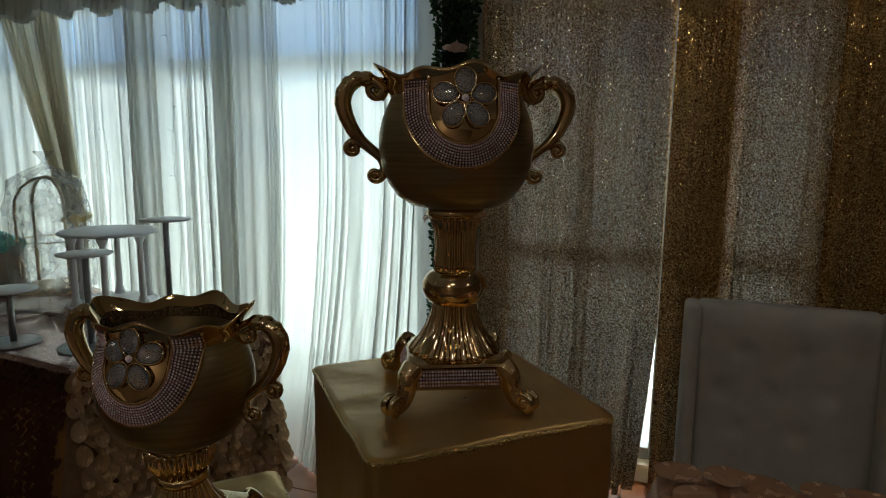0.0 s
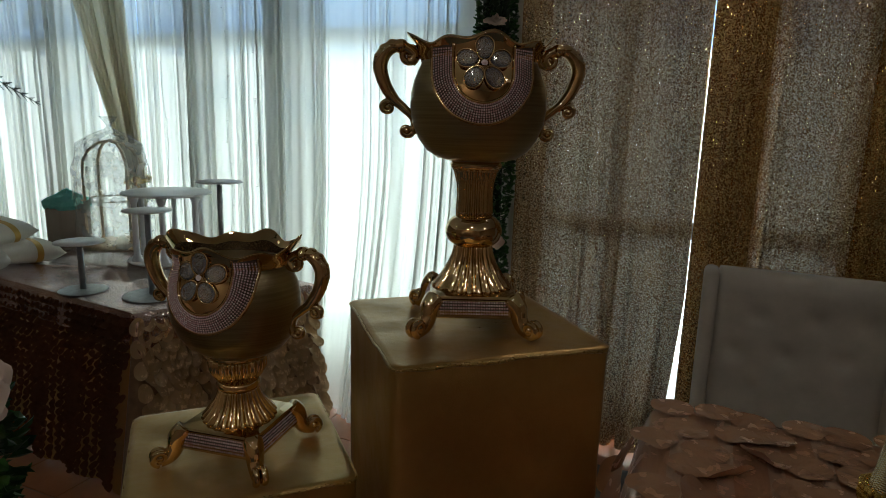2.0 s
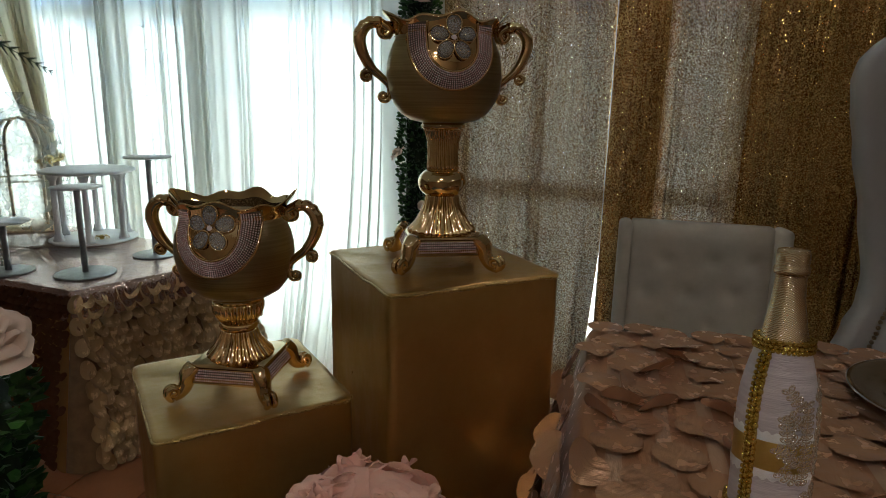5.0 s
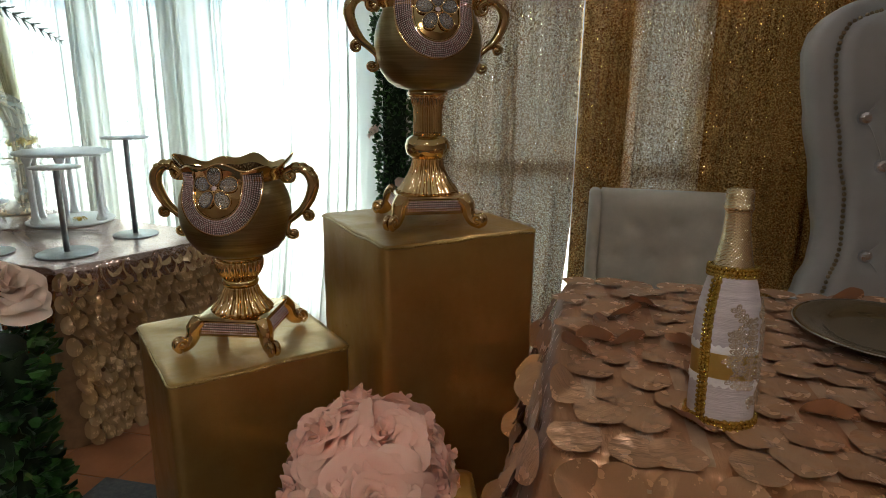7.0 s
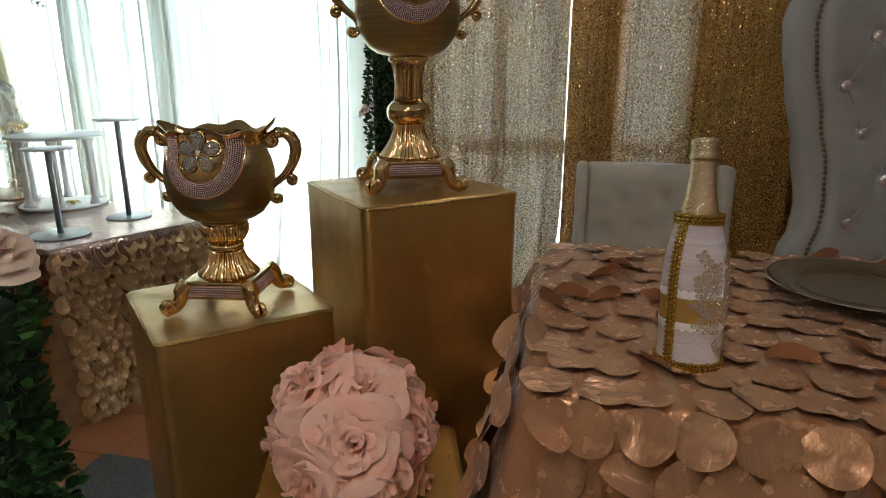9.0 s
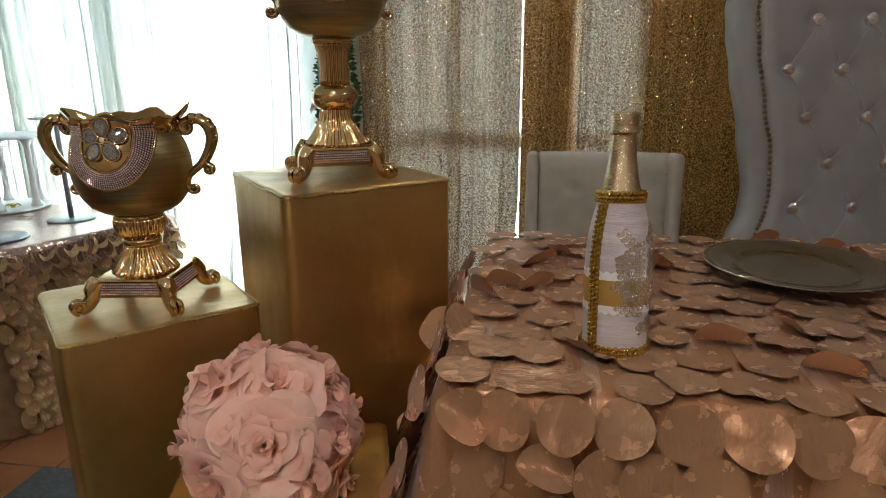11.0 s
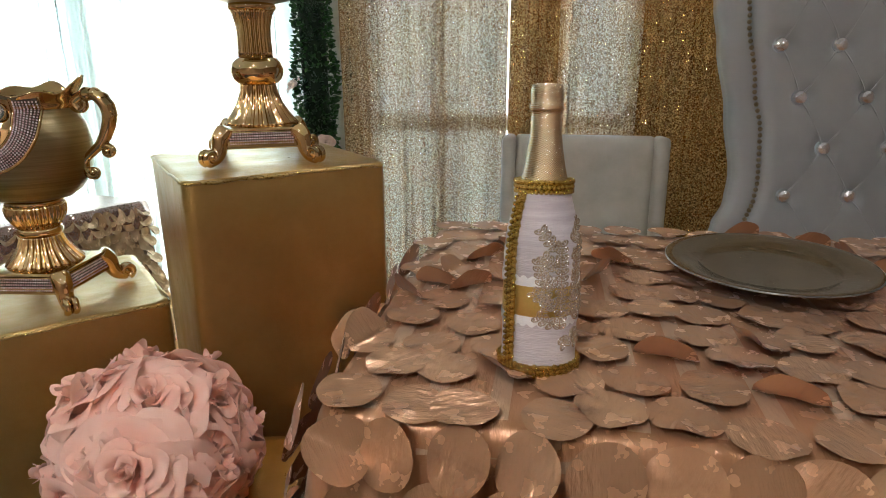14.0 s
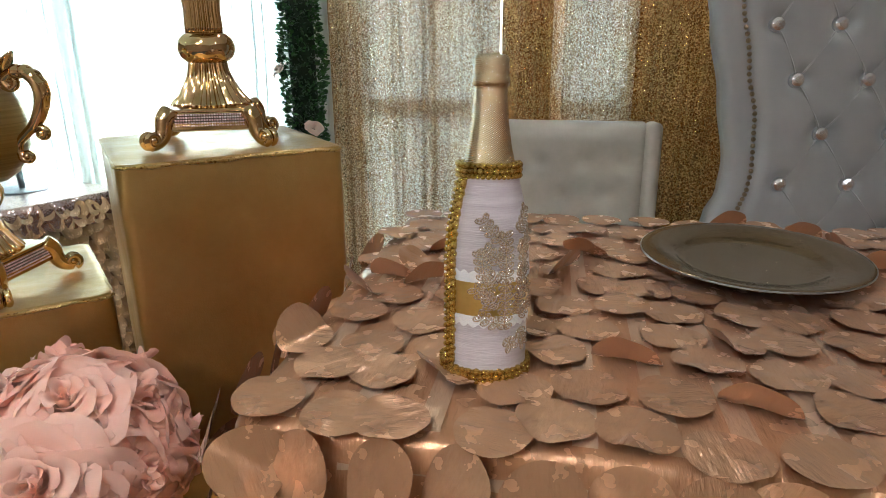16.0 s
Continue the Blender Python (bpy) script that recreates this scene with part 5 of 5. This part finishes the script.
for a, b, nn, keep in ((CA, CB, n_right, True), (CC, CA, n_left, False)):
    d = b - a
    ang = math.degrees(math.atan2(d.y, d.x))
    cols = int(d.length / 0.043)
    for j in range(16):
        s = (j + 0.8) / 16
        for i in range(cols + 1):
            t = (i + (0.5 if j % 2 else 0) + rng.uniform(-0.15, 0.15)) / cols
            if t > 1.0 or (not keep and (rng.random() < 0.12)):
                continue
            p = a + d * t + nn * (0.10 * s + 0.012 + 0.018 * s * math.sin(t * d.length * 24 + 1))
            m = pose(p.x, p.y, CT - 0.02 - s * (CT - 0.05), 0, 0, ang) @ pose(0, 0, 0, 84 + rng.uniform(-40, 6), rng.uniform(-24, 24), rng.uniform(-28, 28)) @ Matrix.Diagonal((0.78, 1.12, 1, 1))
            if keep:
                near.append((rng.randrange(10), m))
for k, m in near[:290]:
    ob = new("petal", SMALL[k])
    ob.parent, ob.matrix_basis = skirt, m
joined("petal_fringe", near[290:], SMALL, TAFFETA, skirt, "rows of hanging round taffeta petals")
# front panel: close, even rows of thin petals, coloured dark as if backlit
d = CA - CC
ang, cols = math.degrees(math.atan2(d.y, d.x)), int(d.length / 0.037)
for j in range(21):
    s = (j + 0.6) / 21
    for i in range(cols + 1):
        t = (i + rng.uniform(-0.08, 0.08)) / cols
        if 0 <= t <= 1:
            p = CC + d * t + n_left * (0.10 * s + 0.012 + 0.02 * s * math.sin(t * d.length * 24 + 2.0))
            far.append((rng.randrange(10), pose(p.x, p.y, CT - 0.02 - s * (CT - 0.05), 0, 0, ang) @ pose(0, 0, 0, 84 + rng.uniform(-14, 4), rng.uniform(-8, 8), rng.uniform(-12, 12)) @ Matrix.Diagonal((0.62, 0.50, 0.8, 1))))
joined("petal_fringe", far, SMALL, SHADED_NET, skirt, "even rows of thin petals, coloured dark as if backlit")

# sequin overlay with a short drop
over = thing("table_overlay", pose(0, 0, 0), "rose gold sequin table overlay with a short drop", "tablecloth")
bm, rows = bmesh.new(), []
ps = []
for a, b in ((CA, CB), (CB, CD), (CD, CC), (CC, CA)):
    k = int((b - a).length / 0.03)
    ps += [a + (b - a) * i / k for i in range(k)]
mid = (CA + CB + CC + CD) / 4
for f in (0.05, 0.5, 0.9, 0.985):
    rows.append([(mid.x + (p.x - mid.x) * f, mid.y + (p.y - mid.y) * f, CT + 0.002 * noise.noise((p.x * 8 * f, p.y * 8 * f, 0))) for p in ps])
for drop, o in ((0.003, 0.006), (0.012, 0.016), (0.05, 0.026), (0.09, 0.034), (0.125, 0.040)):
    row = []
    for i, p in enumerate(ps):
        q = (p - mid).normalized()
        w = o + 0.22 * drop * wobble(i * 0.31, 3)
        corner = max(0, 1 - (p - CA).length / 0.08)
        row.append((p.x + q.x * w, p.y + q.y * w, CT - drop * (1 + 0.45 * corner + 0.12 * wobble(i * 0.2, 9))))
    rows.append(row)
vs = add_grid(bm, rows[:5], closed_v=True)
bm.faces.new(vs[0])
part("top_cloth", bm, SEQUIN_PINK, over)
bm = bmesh.new()
add_grid(bm, rows[4:], closed_v=True)
part("drop", bm, SEQUIN_PINK, over, "short hanging sequin drop")


# cake stands: round base, post, round plate
def cake_stand(x, y, high, top_r, base_r, label):
    ob = thing("cake_stand", pose(x, y, CT + 0.003), label, "cake stand", "cake stands")
    part("base", lathe([(base_r, 0.0), (base_r, 0.003), (base_r - 0.004, 0.005), (0.02, 0.007)], 40), STEEL, ob, "round steel base")
    part("post", lathe([(0.0125, 0.006), (0.0125, high - 0.004)], 16), STEEL, ob)
    part("plate", lathe([(0.03, high - 0.006), (top_r - 0.004, high - 0.004), (top_r, high - 0.001), (top_r, high + 0.002), (0.02, high + 0.003)], 48), PLASTIC, ob, "thin white round plate")
    return ob


cake_stand(-0.430, 3.045, 0.218, 0.102, 0.100, "low cake stand with thin white plate and steel base")
cake_stand(-0.146, 2.870, 0.372, 0.100, 0.120, "middle-height cake stand with thin white plate and steel base")
cake_stand(0.158, 3.100, 0.468, 0.106, 0.102, "tall cake stand with thin white plate and steel base")

# pillared cake tier
tier = thing("pillar_cake_stand", pose(-0.080, 3.61, CT + 0.004), "white plastic cake tier on six fluted columns", "cake stand")
scal = lambda a, i: 1 + 0.018 * abs(math.sin(9 * a))
part("lower_plate", lathe([(0.205, 0.0), (0.21, 0.006), (0.20, 0.011), (0.03, 0.011)], 108, scal), PLASTIC, tier)
part("upper_plate", lathe([(0.20, 0.352), (0.222, 0.358), (0.224, 0.366), (0.21, 0.371), (0.03, 0.371)], 108, scal), PLASTIC, tier, "scalloped white top plate")
for k in range(6):
    a = math.tau * (k + 0.35) / 6
    flute = lambda b, i: 1 + (0.05 * math.cos(12 * b) if 2 < i < 9 else 0)
    bm = lathe([(0.027, 0.010), (0.027, 0.022), (0.022, 0.028), (0.0205, 0.038), (0.0155, 0.048), (0.0150, 0.10), (0.0143, 0.2), (0.0135, 0.30), (0.0145, 0.315), (0.02, 0.325), (0.024, 0.337), (0.026, 0.340), (0.026, 0.353)], 36, flute)
    part("column", bm, PLASTIC, tier, "fluted white column", pose(0.172 * math.cos(a), 0.172 * math.sin(a), 0))
bm = bmesh.new()
add_ball(bm, (0.03, -0.10, 0.022), 0.012, 10)
for k in range(14):
    a = math.tau * k / 14
    add_tube(bm, [(0.03, -0.10, 0.018), (0.03 + 0.025 * math.cos(a), -0.10 + 0.025 * math.sin(a), 0.032), (0.03 + 0.038 * math.cos(a), -0.10 + 0.038 * math.sin(a), 0.018)], 0.0015, 4)
tagged(part("bow", bm, BRAID, None, "", pose(-0.08, 3.61, CT + 0.004)), "small gold curled ribbon bow on the cake tier", "bow")

# birdcage in clear film
cage = thing("birdcage", pose(-0.375, 4.06, CT + 0.004), "tall gold arched birdcage wrapped in clear film", "birdcage")
part("base", lathe([(0.175, 0.0), (0.18, 0.01), (0.17, 0.03), (0.14, 0.034)], 40), plain("cage_paint", (0.62, 0.50, 0.34), (0.72, 0.60, 0.44), 0.3, 30.0, 0.5), cage)
RIB = cage.children[0].data.materials[0]
for k in range(2):
    a = math.pi * k / 2 + 0.55
    pts = []
    for j in range(25):
        t = j / 24
        if t < 0.35:
            r, z = 0.165, 0.03 + 0.43 * t / 0.35
        elif t > 0.65:
            r, z = -0.165, 0.03 + 0.43 * (1 - t) / 0.35
        else:
            q = math.pi * (t - 0.35) / 0.3
            r, z = 0.165 * math.cos(q), 0.46 + 0.155 * math.sin(q)
        pts.append((r * math.cos(a), r * math.sin(a), z))
    part("rib", add_tube(bmesh.new(), pts, 0.0085, 6), RIB, cage)
for z in (0.28,):
    part("hoop", add_tube(bmesh.new(), [(0.166 * math.cos(math.tau * k / 40), 0.166 * math.sin(math.tau * k / 40), z) for k in range(41)], 0.004, 6), RIB, cage)
crump = lambda a, i: 1 + 0.06 * math.sin(7 * a + i) + 0.04 * math.sin(13 * a - 2 * i)
part("film_wrap", lathe([(0.19, 0.005), (0.205, 0.12), (0.20, 0.3), (0.195, 0.46), (0.165, 0.60), (0.10, 0.645), (0.018, 0.685), (0.012, 0.70), (0.03, 0.725), (0.045, 0.75)], 64, crump), FILM, cage, "crumpled clear wrapping film tied at the top")

# planter box with teal tissue
pot = thing("gift_box", pose(-0.62, 4.10, CT + 0.004), "weathered board box holding teal tissue paper", "box")
part("body", box((-0.10, -0.09, 0), (0.10, 0.09, 0.235), 0.006), RUSTIC, pot)
bm, rows = bmesh.new(), []
for i in range(9):
    r = [0.105, 0.118, 0.125, 0.122, 0.105, 0.08, 0.05, 0.02, 0.002][i]
    rows.append([(r * math.cos(math.tau * k / 26) * (1 + 0.14 * noise.noise((k * 0.9, i * 0.7, 1))), r * 0.9 * math.sin(math.tau * k / 26), 0.225 + 0.014 * i + 0.02 * noise.noise((k * 0.8, i * 0.9, 5))) for k in range(26)])
add_grid(bm, rows, closed_v=True)
part("tissue", bm, TEAL, pot, "crumpled teal tissue paper", smooth=False)


# cushions stacked at the table's far end
def cushion(m, label):
    ob = thing("cushion", m, label, "cushion", "ivory cushions")
    bm, rows = bmesh.new(), []
    for sgn in (1, -1):
        rows = []
        for i in range(15):
            row = []
            for j in range(15):
                u, v = -1 + i / 7, -1 + j / 7
                h = (1 - u ** 4) * (1 - v ** 4)
                p = 1 - 0.06 * (1 - h)
                row.append((0.17 * u * p, 0.17 * v * p, sgn * (0.055 * h ** 0.6 + 0.001)))
            rows.append(row if sgn > 0 else row[::-1])
        add_grid(bm, rows)
    bmesh.ops.remove_doubles(bm, verts=bm.verts, dist=0.004)
    part("case", bm, CUSHION, ob)
    bm = add_grid_band()
    part("band", bm, RIBBON, ob, "gold ribbon band")
    return ob


def add_grid_band():
    bm, rows = bmesh.new(), []
    for i in range(29):
        a = math.tau * i / 28
        u = math.cos(a)
        z = math.copysign(0.055 * max(0.0, 1 - u ** 4) ** 0.6 + 0.003, math.sin(a)) if 0 < i % 14 else 0.0
        rows.append([(w, 0.168 * u, z) for w in (0.02, 0.05)])
    add_grid(bm, rows)
    return bm


cushion(pose(-0.80, 3.76, CT + 0.06, 0, 4, 30), "plump ivory satin cushion with a gold ribbon band")
cushion(pose(-0.98, 3.62, CT + 0.06, 4, 0, 12), "plump ivory satin cushion with a gold ribbon band")
cushion(pose(-0.93, 3.74, CT + 0.165, 6, -6, 48), "plump ivory satin cushion with a gold ribbon band")


# ---- greenery ----
def leaf_mass(n, place, seed, size=0.02):
    """Many small folded leaves; place(rng) gives a point and the way out."""
    rg = random.Random(seed)
    vs, fs = [], []
    for _ in range(n):
        p, o = place(rg)
        d = (o + Vector((rg.uniform(-0.8, 0.8), rg.uniform(-0.8, 0.8), rg.uniform(-0.4, 0.9)))).normalized()
        side = d.cross(Vector((rg.uniform(-1, 1), rg.uniform(-1, 1), rg.uniform(-1, 1)))).normalized()
        up = side.cross(d)
        ln, w = size * rg.uniform(0.8, 1.5), size * rg.uniform(0.3, 0.48)
        k = len(vs)
        vs += [p, p + d * ln * 0.35 + side * w + up * w * 0.3, p + d * ln * 0.75 + side * w * 0.8 + up * w * 0.3, p + d * ln - up * w * 0.2,
               p + d * ln * 0.75 - side * w * 0.8 + up * w * 0.3, p + d * ln * 0.35 - side * w + up * w * 0.3, p + d * ln * 0.5]
        fs += [(k, k + 1, k + 6), (k + 1, k + 2, k + 6), (k + 2, k + 3, k + 6), (k + 3, k + 4, k + 6), (k + 4, k + 5, k + 6), (k + 5, k, k + 6)]
    me = bpy.data.meshes.new("leaves")
    me.from_pydata(vs, [], fs)
    return me


def column_of_box(m, z1, rx, ry, n, label, roses, seed, size=0.02):
    ob = thing("greenery_column", m, label, "greenery", "boxwood columns")
    # very dark green core fills the gaps between the leaves
    part("stem", lathe([(min(rx, ry) * 0.80, 0.012), (min(rx, ry) * 0.78, z1 - 0.03)], 12), plain("dark_green_core", (0.01, 0.025, 0.01), (0.02, 0.04, 0.015), 0.9, 40.0), ob)
    def place(rg):
        a, q = rg.uniform(0, math.tau), rg.uniform(0.45, 0.95) ** 0.5
        z = rg.uniform(0.0, 1.0) * z1
        k = 1 + 0.14 * math.sin(z * 13 + seed)
        return Vector((rx * q * k * math.cos(a), ry * q * k * math.sin(a), z)), Vector((math.cos(a), math.sin(a), 0.1))
    me = leaf_mass(n, place, seed, size)
    me.materials.append(LEAF)
    lv = new("leaves", me)
    lv.parent = ob
    tagged(lv, "small glossy box leaves", kind="stuff")
    for x, y, z, s, tz in roses:
        d = Vector((x, y, tz)).normalized()
        put_rose(PALE[int(z * 10) % 2], ob, Matrix.Translation((x, y, z)) @ Vector((0, 0, 1)).rotation_difference(d).to_matrix().to_4x4() @ Matrix.Diagonal((s, s, s, 1)), "peach silk rose")
    return ob


column_of_box(ROOM @ pose(-0.095, -0.13, 0), 2.68, 0.098, 0.075, 7000, "narrow column of artificial boxwood with peach roses",
              [(-0.085, -0.05, 1.25, 0.62, 0.1), (0.03, -0.08, 1.94, 0.75, 0.2), (0.06, -0.07, 1.0, 0.62, 0.1), (-0.06, -0.07, 0.55, 0.6, 0.1)], 4)
column_of_box(pose(-0.365, 1.03, 0), 1.07, 0.105, 0.10, 2600, "boxwood column topped with peach roses and fern",
              [(0.055, -0.06, 1.135, 1.15, 0.15), (-0.05, -0.05, 1.13, 1.1, 0.4), (-0.01, 0.06, 1.14, 1.1, 0.5)], 6, 0.026)
fern = tagged(new("fern_frond"), "dark artificial fern frond in the flower column", "fern")
bm = bmesh.new()
spine = smooth_path([(-0.40, 1.03, 1.05), (-0.47, 1.03, 1.42), (-0.41, 1.02, 1.64), (-0.29, 1.0, 1.605), (-0.172, 0.985, 1.535)], 12)
add_tube(bm, spine, lambda t: 0.0022 * (1.2 - t), 5)
part("stalk", bm, LEAF_DARK, fern)
bm = bmesh.new()
for i, p in enumerate(spine[16:-1]):
    t = i / (len(spine) - 17)
    d = (spine[17 + i] - p).normalized()
    for s in (-1, 1):
        side = (Vector((0.15, 0.5, 0.85)).cross(d).normalized() * s + d * 0.7).normalized()
        ln = 0.055 * (1 - t) ** 0.7 + 0.006
        for k in range(6):
            q = p + side * ln * k / 6
            for s2 in (-1, 1):
                e = (side * 0.8 + d.cross(side).cross(side) * s2 * 0.8).normalized()
                a = q + e * ln * 0.30 * (1 - k / 7)
                w = side * ln * 0.10
                bm.faces.new([bm.verts.new(v) for v in (q - w, q + w, a)])
        w = d * 0.0012
        bm.faces.new([bm.verts.new(v) for v in (p - w, p + w, p + side * ln)])
part("leaflets", bm, LEAF_DARK, fern, smooth=False)

# ---- floor tiles ----
bm = box((-0.150, -0.150, -0.006), (0.150, 0.150, 0.0), 0.0025, 1)
tile_mesh = mesh_of(bm, "tile", False)
tile_mesh.materials.append(TILE)
placed = []
for i in range(23):
    for j in range(17):
        u, v = -3.44 + 0.305 * i, 0.0 - 0.305 * j
        if -2.2 < u < 0.6 and v > -2.4:
            ob = new("tile", tile_mesh)
            ob.parent, ob.matrix_basis = floor, pose(u, v, 0)
        else:
            placed.append((0, pose(u, v, 0)))
joined("tile_rows", placed, [tile_mesh], TILE, floor, "terracotta tiles")
